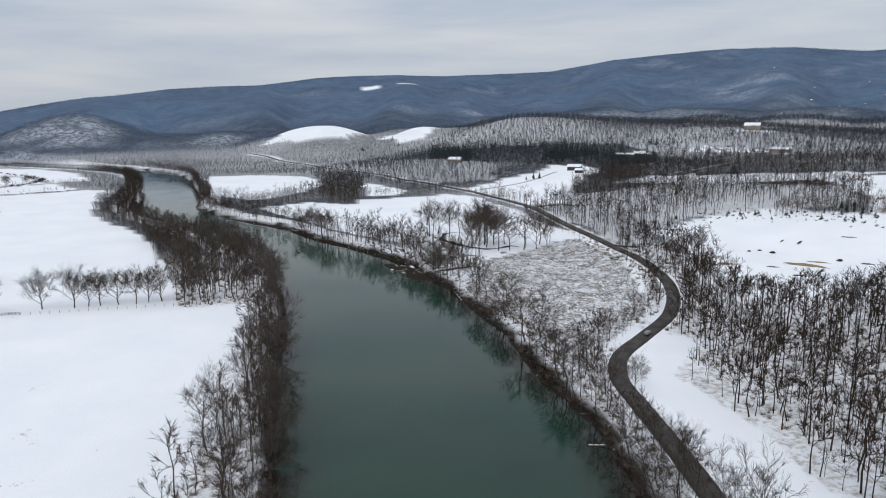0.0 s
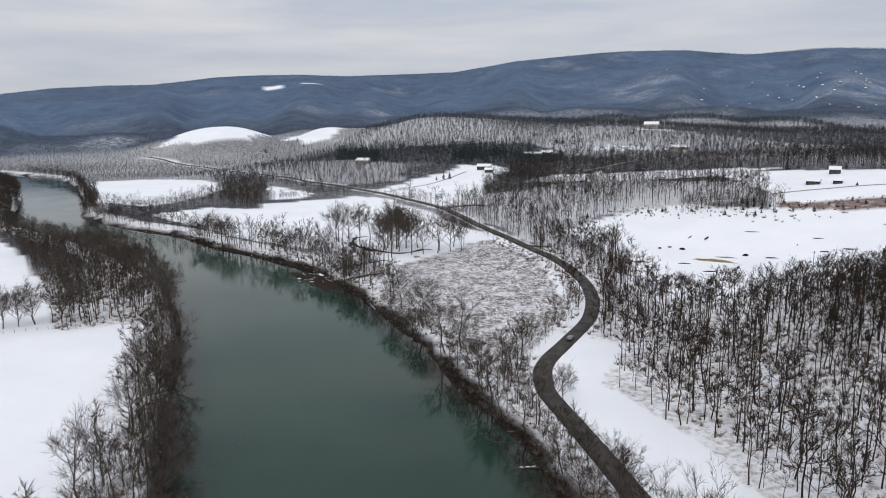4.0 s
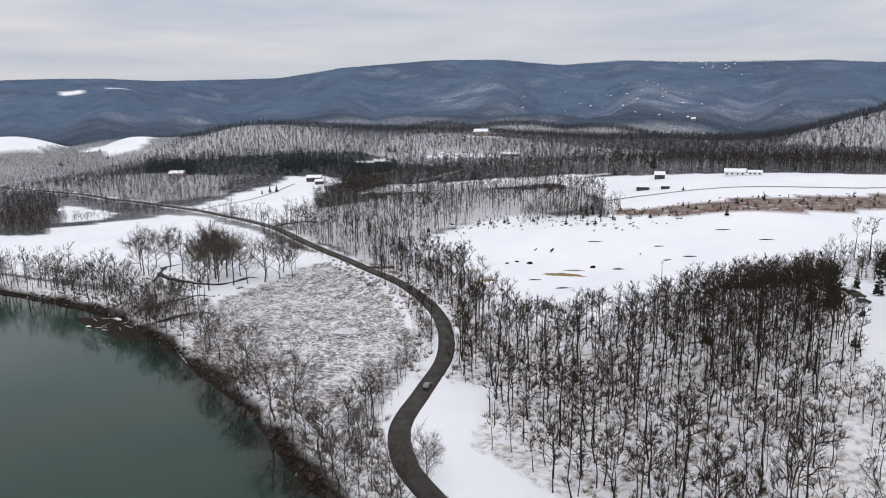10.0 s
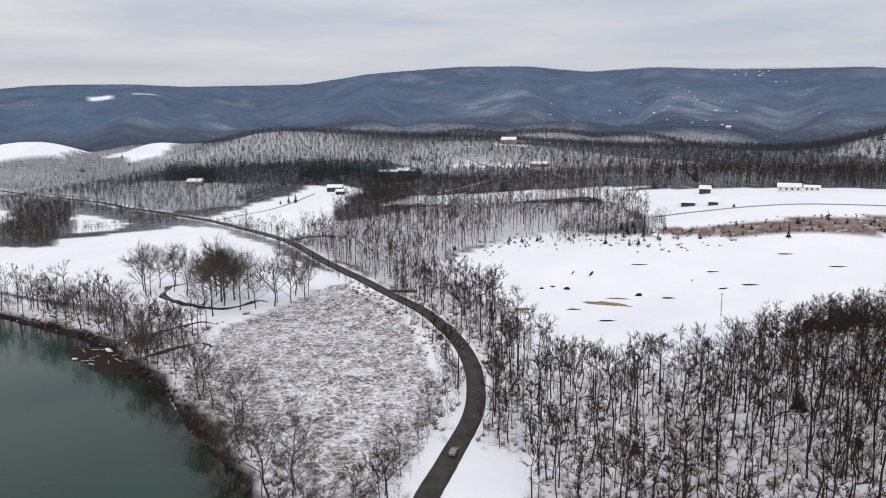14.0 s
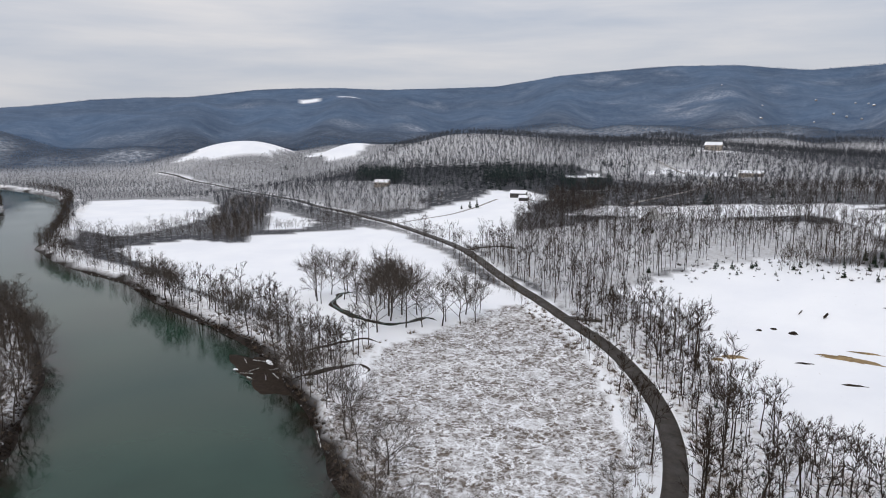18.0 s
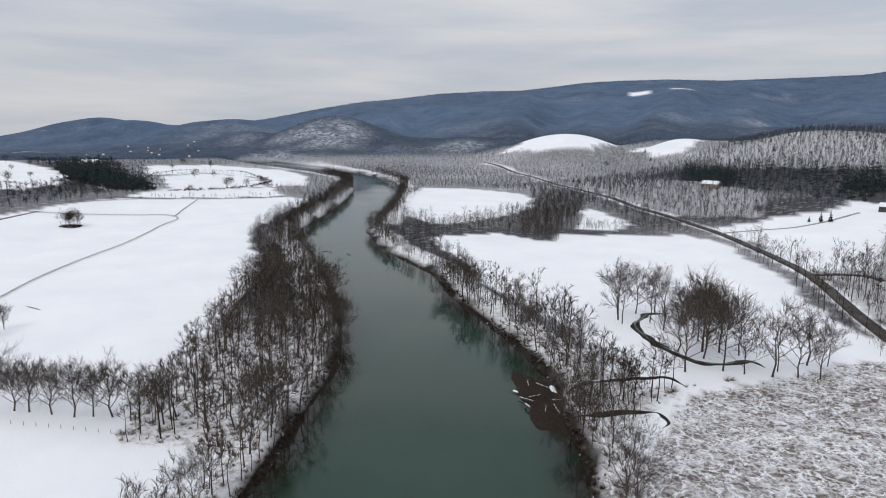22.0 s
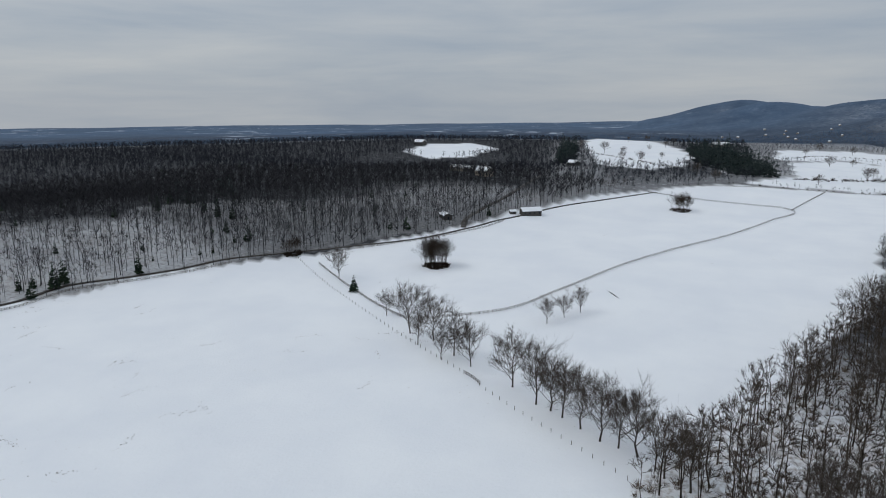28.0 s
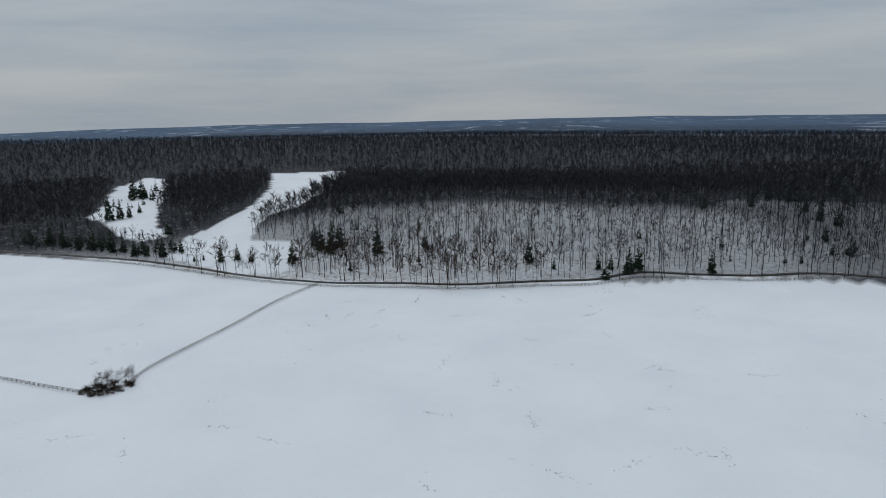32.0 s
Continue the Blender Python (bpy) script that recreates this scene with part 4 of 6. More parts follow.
def plant_woods():
    rng = np.random.default_rng(5)
    # woods within 330 m: open at the foot of the slope, close on its brow
    x, y = spread_points(-420, 320, -360, 420, 5.3, 11)
    r = np.hypot(x - EYE[0], y - EYE[1])
    d, east = river_side(x, y)
    ok = (r < 330) & ~open_land(x, y) & in_sight(x, y) & (d > 14) & (d > bank_width(x, y, east))
    brow = smoothstep(6, 18, land(x, y)) * (x > -40)
    ok &= rng.uniform(0, 1, len(x)) < 0.92 + 0.3 * brow + 0.35 * waves(x, y, 22, 41)
    x, y, brow = x[ok], y[ok], brow[ok]
    more = rng.uniform(0, 1, len(x)) < 0.45 * brow
    x, y = np.append(x, x[more] + rng.uniform(-3, 3, more.sum())), np.append(y, y[more] + rng.uniform(-3, 3, more.sum()))
    more = rng.uniform(0, 1, len(x)) < 0.1
    more &= (land(x, y) > 10) & (x > -20)
    x, y = np.append(x, x[more] + rng.uniform(-2.5, 2.5, more.sum())), np.append(y, y[more] + rng.uniform(-2.5, 2.5, more.sum()))
    size = rng.uniform(0.5, 1.25, len(x)) * np.where(inside(BELOW_YARD, x, y), 0.55, 1.0) * (1 - 0.35 * smoothstep(190, 250, y) * smoothstep(-60, -30, x))
    stuff("woodland", scatter(MID, x, y, size, 21), MAT["woods"], "bare grey-brown winter woods over snow beside the road", "woods")
    # the wooded river banks
    x, y = spread_points(-560, 120, -90, 330, 5.2, 15)
    r = np.hypot(x - EYE[0], y - EYE[1])
    d, east = river_side(x, y)
    ok = (r < 560) & in_sight(x, y) & (d > 1.5) & (d < bank_width(x, y, east)) & ~inside(ROADSIDE, x, y) & ~inside(MARGIN, x, y) & (dist_to(ROAD, x, y)[0] > 6) & (rng.uniform(0, 1, len(x)) < np.where(east, 0.66, np.where(x > -220, 0.5, 0.85)))
    x, y = x[ok], y[ok]
    stuff("riverside_woodland", scatter(MID, x, y, rng.uniform(0.5, 1.18, len(x)) * np.where(east[ok], 0.82, 1.0) * (1 - 0.3 * smoothstep(-330, -480, x)), 25), MAT["woods_bank"], "bare trees and saplings crowding the snowy river banks", "woods")
    x, y = spread_points(-1250, -380, 180, 580, 4.4, 16)
    r = np.hypot(x - EYE[0], y - EYE[1])
    d, east = river_side(x, y)
    ok = (r > 520) & (r < 1200) & (d > 0.8) & (d < np.where(east, 11, 20) + 5 * waves(x, y, 30, 17))
    x, y = x[ok], y[ok]
    stuff("far_riverside_woodland", scatter(SLIM, x, y, rng.uniform(0.55, 0.95, len(x)), 29), MAT["woods"], "dark bare trees lining the far river banks", "woods")
    # woods from 330 to 700 m
    x, y = spread_points(-760, 660, -690, 730, 6.0, 12)
    r = np.hypot(x - EYE[0], y - EYE[1])
    d, east = river_side(x, y)
    ok = (r >= 330) & (r < 700) & ~open_land(x, y) & in_sight(x, y) & (d > 1)
    # the woods north of the river are thinned, those on the west hill kept close, to fit the view
    north = y > 150 + 0.2 * x
    ok &= ~north | (rng.uniform(0, 1, len(x)) < 0.95 + 0.4 * waves(x, y, 35, 42))
    n, w = ok & north, ok & ~north
    near = n & (r < 470)
    n &= ~near
    stuff("roadside_woodland", scatter(LANK, x[near], y[near], rng.uniform(0.6, 1.15, near.sum()) * np.where(x[near] < -340, 0.75, 1.0), 30), MAT["woods"], "tall lank bare trees on the snowy slope above the road", "woods")
    stuff("hillside_woodland", scatter(SLIM, x[n], y[n], rng.uniform(0.62, 1.12, n.sum()) * np.where(x[n] < -340, 0.72, 1.0), 22), MAT["woods_mid"], "bare winter woods on snowy slopes beyond the fields", "woods")
    low = 1 - 0.5 * inside([(40, -470), (-125, -470), (-112, -345), (-10, -380)], x, y, 4)
    front = (inside(FACE_WEST, x, y, 6) | (r < 400)) & w
    back = w & ~front
    vf, ff = scatter(LANK, x[front], y[front], rng.uniform(0.6, 0.98, front.sum()) * low[front], 26)
    vb, fb = scatter(FAR_CLOSE, x[back], y[back], rng.uniform(0.8, 1.15, back.sum()) * low[back], 28)
    stuff("west_woodland", (np.concatenate([vf, vb]), np.concatenate([ff, fb + len(vf)])), MAT["woods_west"], "close dark bare woods on the hill west of the fields", "woods")
    x, y = spread_points(-1500, 1000, -1400, 1560, 6.8, 13)
    r = np.hypot(x - EYE[0], y - EYE[1])
    d, east = river_side(x, y)
    ok = (r >= 700) & (r < 1560) & ~open_land(x, y) & in_sight(x, y) & (d > 1) & ((y > 150) | (rng.uniform(0, 1, len(x)) < 0.55))
    n, w = ok & (y > 150), ok & (y <= 150)
    stuff("distant_woodland", scatter(FAR, x[n], y[n], rng.uniform(0.5, 0.9, n.sum()) * (1 - 0.45 * smoothstep(-780, -850, x[n])), 23), MAT["woods_far"], "bare woods on distant low hills, greyed by painted haze", "woods")
    low = 1 - 0.55 * inside([(-1060, -400), (-1060, -180), (-820, -120), (-800, -320)], x[w], y[w])
    stuff("distant_west_woodland", scatter(FAR_CLOSE, x[w], y[w], rng.uniform(0.6, 0.85, w.sum()) * low, 27), MAT["woods_west_far"], "close dark bare woods stretching to the west, haze-tinted", "woods")
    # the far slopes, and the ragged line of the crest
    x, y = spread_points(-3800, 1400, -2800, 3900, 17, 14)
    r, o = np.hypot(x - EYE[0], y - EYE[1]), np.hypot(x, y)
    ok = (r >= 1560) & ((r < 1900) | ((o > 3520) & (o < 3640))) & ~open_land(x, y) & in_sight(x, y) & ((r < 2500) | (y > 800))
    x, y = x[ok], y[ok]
    keep = rng.uniform(0, 1, len(x)) > 0.95 * pale_facing(x, y)
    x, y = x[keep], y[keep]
    stuff("far_woodland", scatter(TUFT, x, y, rng.uniform(0.7, 1.2, len(x)), 24), MAT["woods_ridge"], "wooded ridges in the distance, blue with painted haze", "woods")


plant_woods()

# bare trees as single things


def bare_tree(k):
    (tv, tf), (cv, cf) = grow(200 + k, **(BIG + ROUND)[k])
    root = new("tree")
    part("trunk", mesh_from("trunk", tv, tf, MAT["bark"]), None, root)
    part("crown", mesh_from("crown", cv, cf, MAT["twig"]), None, root)
    return tagged(root, "tall bare deciduous tree standing in the snow", "tree", "bare trees")


TREES = [bare_tree(k) for k in range(8)]
# the first eight stand round the creek north of the meadow, the others beside them: x, y, height
CREEK_TREES = [(-272, 293, 26), (-276, 308, 23), (-250, 299, 25), (-209, 267, 28), (-203, 280, 25), (-190, 290, 26), (-185, 297, 25), (-191, 311, 21),
               (-271, 315, 22), (-280, 300, 22), (-262, 303, 20), (-240, 306, 22), (-232, 300, 23), (-216, 285, 24), (-197, 284, 21), (-212, 300, 20), (-246, 318, 19), (-180, 302, 19), (-266, 290, 18), (-226, 282, 22)]
CREEK_LABEL = "large bare tree beside the snowbound creek"


def stand(t, x, y, height, turn, label, group):
    """Set a tree on the ground, scaled to the height it shows in the camera's view."""
    s = 1.22 * height / max(v.co.z for c in t.children for v in c.data.vertices)
    t.matrix_basis = Matrix.LocRotScale((x, y, z_at(x, y)), Euler((0, 0, turn)), (s, s, s))
    return tagged(t, label, "tree", group)


for k, (x, y, h) in enumerate(CREEK_TREES):
    stand(TREES[k] if k < 8 else copy_thing(TREES[k % 8], Matrix.Identity(4)), x, y, h, x, CREEK_LABEL, "creek trees")


ROUND_TREES = [bare_tree(8 + k) for k in range(3)]
for t, (x, y) in zip(ROUND_TREES, ((-329, -12), (-291, 40), (-357, 36))):
    t.matrix_basis = Matrix.LocRotScale((x, y, z_at(x, y)), Euler((0, 0, x)), (1.1, 1.1, 1.12) if x > -340 else (0.6, 0.6, 0.6))
    tagged(t, "bare round-crowned tree standing in a snowy field", "tree", "field row trees")


def plant(points, rng, low=0.7, high=1.15, label="", group="", kinds=TREES, tilt=None):
    for k, (x, y) in enumerate(points):
        t = copy_thing(kinds[rng.integers(0, len(kinds))], Matrix.Identity(4))
        s = rng.uniform(low, high)
        t.matrix_basis = Matrix.LocRotScale((x, y, z_at(x, y)), Euler((rng.normal(0, 0.03), rng.normal(0, 0.03), rng.uniform(0, 6.28))), (s, s, s * rng.uniform(0.92, 1.08)))
        if tilt:
            t.matrix_basis = Matrix.Translation((x, y, z_at(x, y))) @ Matrix.Rotation(tilt[k][2], 4, Vector((-tilt[k][1], tilt[k][0], 0))) @ Matrix.Translation((-x, -y, -z_at(x, y))) @ t.matrix_basis
        tagged(t, label, "", group)


def bank_trees():
    rng = np.random.default_rng(77)
    for line, side, count, wide, far in ((RIGHT_BANK, 1, 95, 13, 400), (LEFT_BANK, -1, 120, 36, 400)):
        q, a = along(line, 1.0)
        r = np.hypot(q[:, 0] - EYE[0], q[:, 1] - EYE[1])
        ok = np.nonzero((r < far) & in_sight(q[:, 0], q[:, 1]))[0]
        pts, tilts = [], []
        while len(pts) < count:
            i = rng.choice(ok)
            o = 0.6 + (wide if side > 0 else 0.95 * float(bank_width(q[i, 0], q[i, 1], False))) * rng.uniform(0, 1) ** 1.5
            n = np.array([math.sin(a[i]), -math.cos(a[i])]) * (o if side > 0 else -o)
            p = q[i] + n
            if all((p[0] - s[0]) ** 2 + (p[1] - s[1]) ** 2 > 12 for s in pts):
                pts.append(p)
                tilts.append((-n[0] / o, -n[1] / o, rng.uniform(0.08, 0.3) * max(0.0, 1 - o / 9)))
        plant(pts, rng, 0.6, 1.1, "bare riverside tree leaning over the snowy bank", "riverside trees", tilt=tilts)


bank_trees()
# ---- west fields: tree row, clumps, fences, barn ----
rng = np.random.default_rng(9)
verge = [(-58 - 0.4 * k + 2.5 * math.sin(k * 2.1) - (0 if k > 4 else -6 + 1.6 * k), 118 + 9 * k) for k in range(12)]
plant([(x - 8, y) for x, y in verge], rng, 0.42, 0.62, "small brown bare tree on the road's snowy verge", "verge trees")
ROW = [(-394, -81), (-324, 0), (-311, 13), (-303, 22), (-281, 50), (-278, 55), (-275, 59), (-270, 65), (-265, 71), (-263, 76), (-260, 81), (-252, 88), (-248, 94)]
plant(ROW, rng, 0.82, 1.05, "bare round-crowned tree in a row along the field fence", "field row trees", ROUND_TREES)
plant([(-367, 41), (-376, 46), (-347, -31), (-318, -4), (-306, 10), (-20, 84), (-8, 72), (-40, 118)], rng, 0.55, 0.7, "small bare tree standing alone in the snow", "small field trees", ROUND_TREES)
for x, y, h in ((-222, 291, 31), (-225, 297, 27), (-218, 296, 26)):
    stand(copy_thing(ROUND_TREES[1], Matrix.Identity(4)), x, y, h, y, "tall brown close-twigged tree beside the creek", "creek trees")
for x, y, h in ((-215, 228, 14), (-208, 222, 15), (-201, 216, 13), (-197, 226, 12), (-205, 232, 13), (-190, 199, 15), (-194, 205, 12), (-186, 205, 14)):
    stand(copy_thing(TREES[int(h) % 8], Matrix.Identity(4)), x, y, h, x * y, "bare tree at the creek's muddy mouth", "creek trees")



def bush_shape(seed, size, twigs=34):
    r = random.Random(seed)
    g = Growth()
    for k in range(twigs):
        a, t = r.uniform(0, 6.28), r.uniform(0.1, 1.1)
        o = Vector((r.uniform(-0.25, 0.25), r.uniform(-0.25, 0.25), -0.1)) * size
        q = o + Vector((math.cos(a) * math.sin(t), math.sin(a) * math.sin(t), math.cos(t))) * size * r.uniform(0.6, 1.1)
        g.twig(o, q, 0.03 * size + 0.02, r)
    return g.arrays()


BUSH = [bush_shape(300 + k, s) for k, s in enumerate((1.6, 2.2, 2.8))]
TUSSOCK = [bush_shape(310 + k, s, 9) for k, s in enumerate((0.6, 0.8, 1.0))]
CEDAR = [conifer_shape(320 + k, h, rows=6, width=w) for k, (h, w) in enumerate(((7, 0.24), (9, 0.2), (5, 0.3), (12, 0.22), (14, 0.26)))]
PINE = [conifer_shape(330 + k, h, rows=4, width=w) for k, (h, w) in enumerate(((16, 0.2), (14, 0.24), (18, 0.18)))]


GROVE = [joined(340 + k, height=15, wide=8, limbs=9, second=4, third=5, fourth=3, clear=0.12, lead=0.7, thin=0.036, stem=0.008) for k in range(3)]


def clump(name, cx, cy, rx, ry, trees, label, size=0.6):
    """A ring of brush with slim trees standing in it."""
    g = np.random.default_rng(int(abs(cx * 7 + cy)))
    a, r = g.uniform(0, 6.28, trees), np.sqrt(g.uniform(0, 1, trees))
    v1, f1 = scatter(GROVE, cx + rx * r * np.cos(a), cy + ry * r * np.sin(a), g.uniform(0.8, 1.1, trees) * size, 41)
    n = trees * 5
    a, r = g.uniform(0, 6.28, n), np.sqrt(g.uniform(0, 1, n))
    v2, f2 = scatter(BUSH, cx + rx * 1.05 * r * np.cos(a), cy + ry * 1.05 * r * np.sin(a), g.uniform(0.6, 0.9, n), 42)
    ob = new(name, mesh_from(name, np.concatenate([v1, v2]), np.concatenate([f1, f2 + len(v1)]), MAT["woods"]))
    return tagged(ob, label, "tree clump", kind="stuff")


clump("tree_clump", -434, -43, 7, 7, 34, "round clump of bare trees over dark brush in a snowy field", 0.95)
clump("tree_clump", -682, 73, 9, 8, 22, "small clump of bare trees in a snowy field", 0.85)
clump("tree_clump", -97, -148, 8, 5, 16, "low thicket of bare shrubs at a fence corner", 0.36)
clump("tree_clump", -424, -128, 7, 4, 12, "thin bare saplings at the field corner", 0.6)


def conifer(x, y, k, s=1.0, label="dark green cedar standing in the snow"):
    root = new("conifer")
    part("trunk", conifer_trunk(), None, root)
    part("foliage", CEDAR_MESH[k], None, root)
    root.matrix_basis = Matrix.LocRotScale((x, y, z_at(x, y)), Euler((0, 0, x * 3)), (s, s, s))
    return tagged(root, label, "conifer", "conifers")


TRUNKS = []


def conifer_trunk():
    if not TRUNKS:
        g = Growth()
        g.tube(Vector((0, 0, -0.4)), Vector((0.02, 0, 1.6)), 0.2, 0.15, 6)
        TRUNKS.append(mesh_from("trunk", *g.arrays(), MAT["bark"]))
    return TRUNKS[0]


CEDAR_MESH = [mesh_from("foliage", *conifer_shape(320 + k, h, rows=13, width=w), MAT["conifer"]) for k, (h, w) in enumerate(((7, 0.24), (9, 0.2), (5, 0.3), (12, 0.22), (14, 0.22)))]
for x, y, kind, s in ((-375, -62, 2, 1.6), (-583, -60, 3, 0.8), (-91, -147, 2, 0.5), (-95, -150, 2, 0.45), (-372, 598, 1, 1.0), (-379, 594, 0, 0.7), (-366, 601, 1, 1.1), (-172, 506, 0, 0.9), (-166, 508, 0, 0.8),
                      (52, 408, 0, 0.8), (-137, 413, 2, 0.9), (30, 492, 2, 0.6)):
    conifer(x, y, kind, s)
# cedars and pines along the lane and on the west slope: x, y, height
for k, (x, y, h) in enumerate(((-36, -409, 12), (-45, -399, 12), (-55, -388, 13), (-65, -380, 14), (-76, -369, 15), (-83, -364, 12), (-90, -350, 10), (-97, -345, 9), (-106, -340, 13), (-116, -344, 9), (-123, -322, 4), (-128, -322, 4),
                               (-137, -314, 11), (-146, -312, 10), (-153, -305, 8), (-174, -293, 14), (-190, -313, 15), (-197, -298, 20), (-72, -592, 22), (-80, -586, 21), (-64, -478, 18), (-71, -481, 16), (-77, -484, 12), (-83, -502, 9),
                               (-219, -281, 17), (-244, -272, 12), (-325, -198, 14), (-332, -200, 14), (-359, -179, 12), (-286, -229, 14), (-294, -217, 6), (-314, -208, 8), (-320, -206, 8), (-480, -268, 13), (-490, -261, 10), (-473, -232, 11),
                               (-465, -214, 13), (-466, -203, 12), (-525, -248, 9), (-437, -185, 10), (-424, -169, 6), (-402, -167, 5), (-448, -249, 11), (-192, -306, 16), (-203, -305, 15), (66, 214, 16), (62, 224, 13), (78, 193, 6), (81, 195, 7), (84, 196, 7), (88, 199, 8), (82, 203, 6),
                               (72, 203, 4), (84, 232, 9), (88, 222, 11), (90, 240, 9), (82, 250, 7), (-34, 446, 6), (-29, 441, 5), (-24, 443, 5), (-38, 452, 7), (-19, 439, 4), (-31, 455, 6))):
    conifer(x, y, 3 + k % 2, h / (12, 14)[k % 2], "dark evergreen standing among bare trees in the snow")


def rail_fence(name, line, label, gap=2.6, rails=3, height=1.3):
    """A fence of posts and level rails that follows the land."""
    q, a = along(line, gap)
    z = land(q[:, 0], q[:, 1])
    root = tagged(new(name), label, "fence", kind="")
    post = np.array([(sx * 0.07, sy * 0.07, zz) for zz in (-0.3, height) for sx, sy in ((-1, -1), (1, -1), (1, 1), (-1, 1))])
    quad = np.array([(0, 1, 5, 4), (1, 2, 6, 5), (2, 3, 7, 6), (3, 0, 4, 7), (4, 5, 6, 7)])
    v = (post[None] + np.column_stack([q, z])[:, None]).reshape(-1, 3)
    f = (quad[None] + (np.arange(len(q)) * 8)[:, None, None]).reshape(-1, 4)
    tagged(part("post_line", mesh_from("post_line", v, f, MAT["rail"]), None, root), kind="stuff")
    if rails:
        vs, fs = [], []
        for k in range(rails):
            h = height * (0.3 + 0.3 * k)
            c = np.column_stack([q, z + h])
            n = np.column_stack([-np.sin(a), np.cos(a), 0 * a]) * 0.03
            vs.append(np.stack([c - n - (0, 0, 0.07), c + n - (0, 0, 0.07), c + n + (0, 0, 0.07), c - n + (0, 0, 0.07)], 1).reshape(-1, 3))
            i = (np.arange(len(q) - 1) * 4)[:, None, None]
            ring = np.array([(0, 1, 5, 4), (1, 2, 6, 5), (2, 3, 7, 6), (3, 0, 4, 7)])[None]
            fs.append((ring + i).reshape(-1, 4) + k * len(q) * 4)
        tagged(part("rail_line", mesh_from("rail_line", np.concatenate(vs), np.concatenate(fs), MAT["rail"]), None, root), kind="stuff")
    return root


RAIL = [(-414, -105), (-380, -66), (-355, -36), (-345, -18), (-353, -3), (-368, 14), (-406, 30), (-455, 47), (-507, 67), (-584, 108), (-660, 140), (-710, 158), (-722, 150), (-726, 135), (-738, 85), (-752, 40)]
rail_fence("fence", RAIL, "weathered wooden rail fence curving across the snowy field")
rail_fence("fence", [(-712, 158), (-835, 198)], "weathered wooden rail fence between snowy fields")
rail_fence("fence", [(-815, 70), (-845, 165), (-838, 205), (-843, 295)], "weathered wooden rail fence between snowy fields")
rail_fence("fence", [(-62, -170), (-86, -150), (-97, -142), (-108, -160), (-135, -194), (-161, -229), (-183, -251)], "weathered wooden rail fence in the open snow")
rail_fence("fence", [(-417, -120), (-358, -53), (-322, -10), (-296, 22)], "thin line of wire-fence posts in the snow", 3.0, 0, 1.2)
rail_fence("fence", [(-288, 30), (-275, 45), (-260, 65), (-239, 91)], "thin line of wire-fence posts in the snow", 3.0, 0, 1.2)
rail_fence("fence", [(-296, 22), (-293, 26), (-289, 30)], "short gate panel in the wire fence", 1.5, 3, 1.3)
EDGE = [(40, -440), (-7, -408), (-78, -352), (-119, -314), (-158, -272), (-183, -251), (-216, -232), (-240, -218), (-280, -206), (-306, -198), (-329, -198), (-357, -178), (-372, -167), (-398, -155),
        (-422, -134), (-455, -108), (-482, -86), (-542, -59), (-573, -50), (-590, -42), (-633, -24), (-698, 14), (-760, 50)]
rail_fence("fence", [(x + 3, y + 7) for x, y in EDGE[:14]], "wooden rail fence along the farm lane", 2.6)
rail_fence("fence", [(-428, -112), (-444, -106), (-459, -96), (-484, -80), (-540, -53), (-573, -45)], "wooden rail fence along the farm lane", 2.6)
v, f = strip(EDGE, 1.25, 0.22)
tagged(new("farm_lane", smooth(mesh_from("farm_lane", v, f, MAT["asphalt"]))), "narrow dark farm lane along the wood's edge", "lane", kind="structure")
v, f = strip([(-537, -64), (-565, -72), (-600, -72), (-657, -66), (-733, -64), (-800, -68)], 1.8, 0.3)
tagged(new("hill_lane", smooth(mesh_from("hill_lane", v, f, MAT["asphalt"]))), "narrow dark lane climbing through the woods", "lane", kind="structure")
v, f = strip([(-277, 441), (-268, 452), (-255, 458), (-240, 452)], 2.2, 0.3)
tagged(new("side_road", smooth(mesh_from("side_road", v, f, MAT["asphalt"]))), "short dark side road at the bend", "lane", kind="structure")
v, f = strip([(-150, 328), (-138, 329), (-127, 331)], 2.0, 0.3)
tagged(new("field_entry", smooth(mesh_from("field_entry", v, f, MAT["asphalt"]))), "dark gated track leaving the road", "lane", kind="structure")
v, f = strip([(-411, 523), (-395, 549), (-376, 574), (-370, 595), (-366, 640)], 1.3, 0.2)
tagged(new("farm_track", smooth(mesh_from("farm_track", v, f, MAT["lane"]))), "snowy gravel track across a field", "lane", kind="structure")
v, f = strip([(-22, 480), (15, 489), (54, 489), (91, 484), (141, 475), (200, 478), (300, 500)], 1.6, 0.2)
tagged(new("farm_drive", smooth(mesh_from("farm_drive", v, f, MAT["lane"]))), "farm drive across the snow", "lane", kind="structure")
v, f = strip([(-305, 945), (-250, 873), (-198, 799), (-205, 720), (-230, 640)], 1.8, 0.3)
tagged(new("hill_drive", smooth(mesh_from("hill_drive", v, f, MAT["lane"]))), "drive climbing a snowy hillside", "lane", kind="structure")


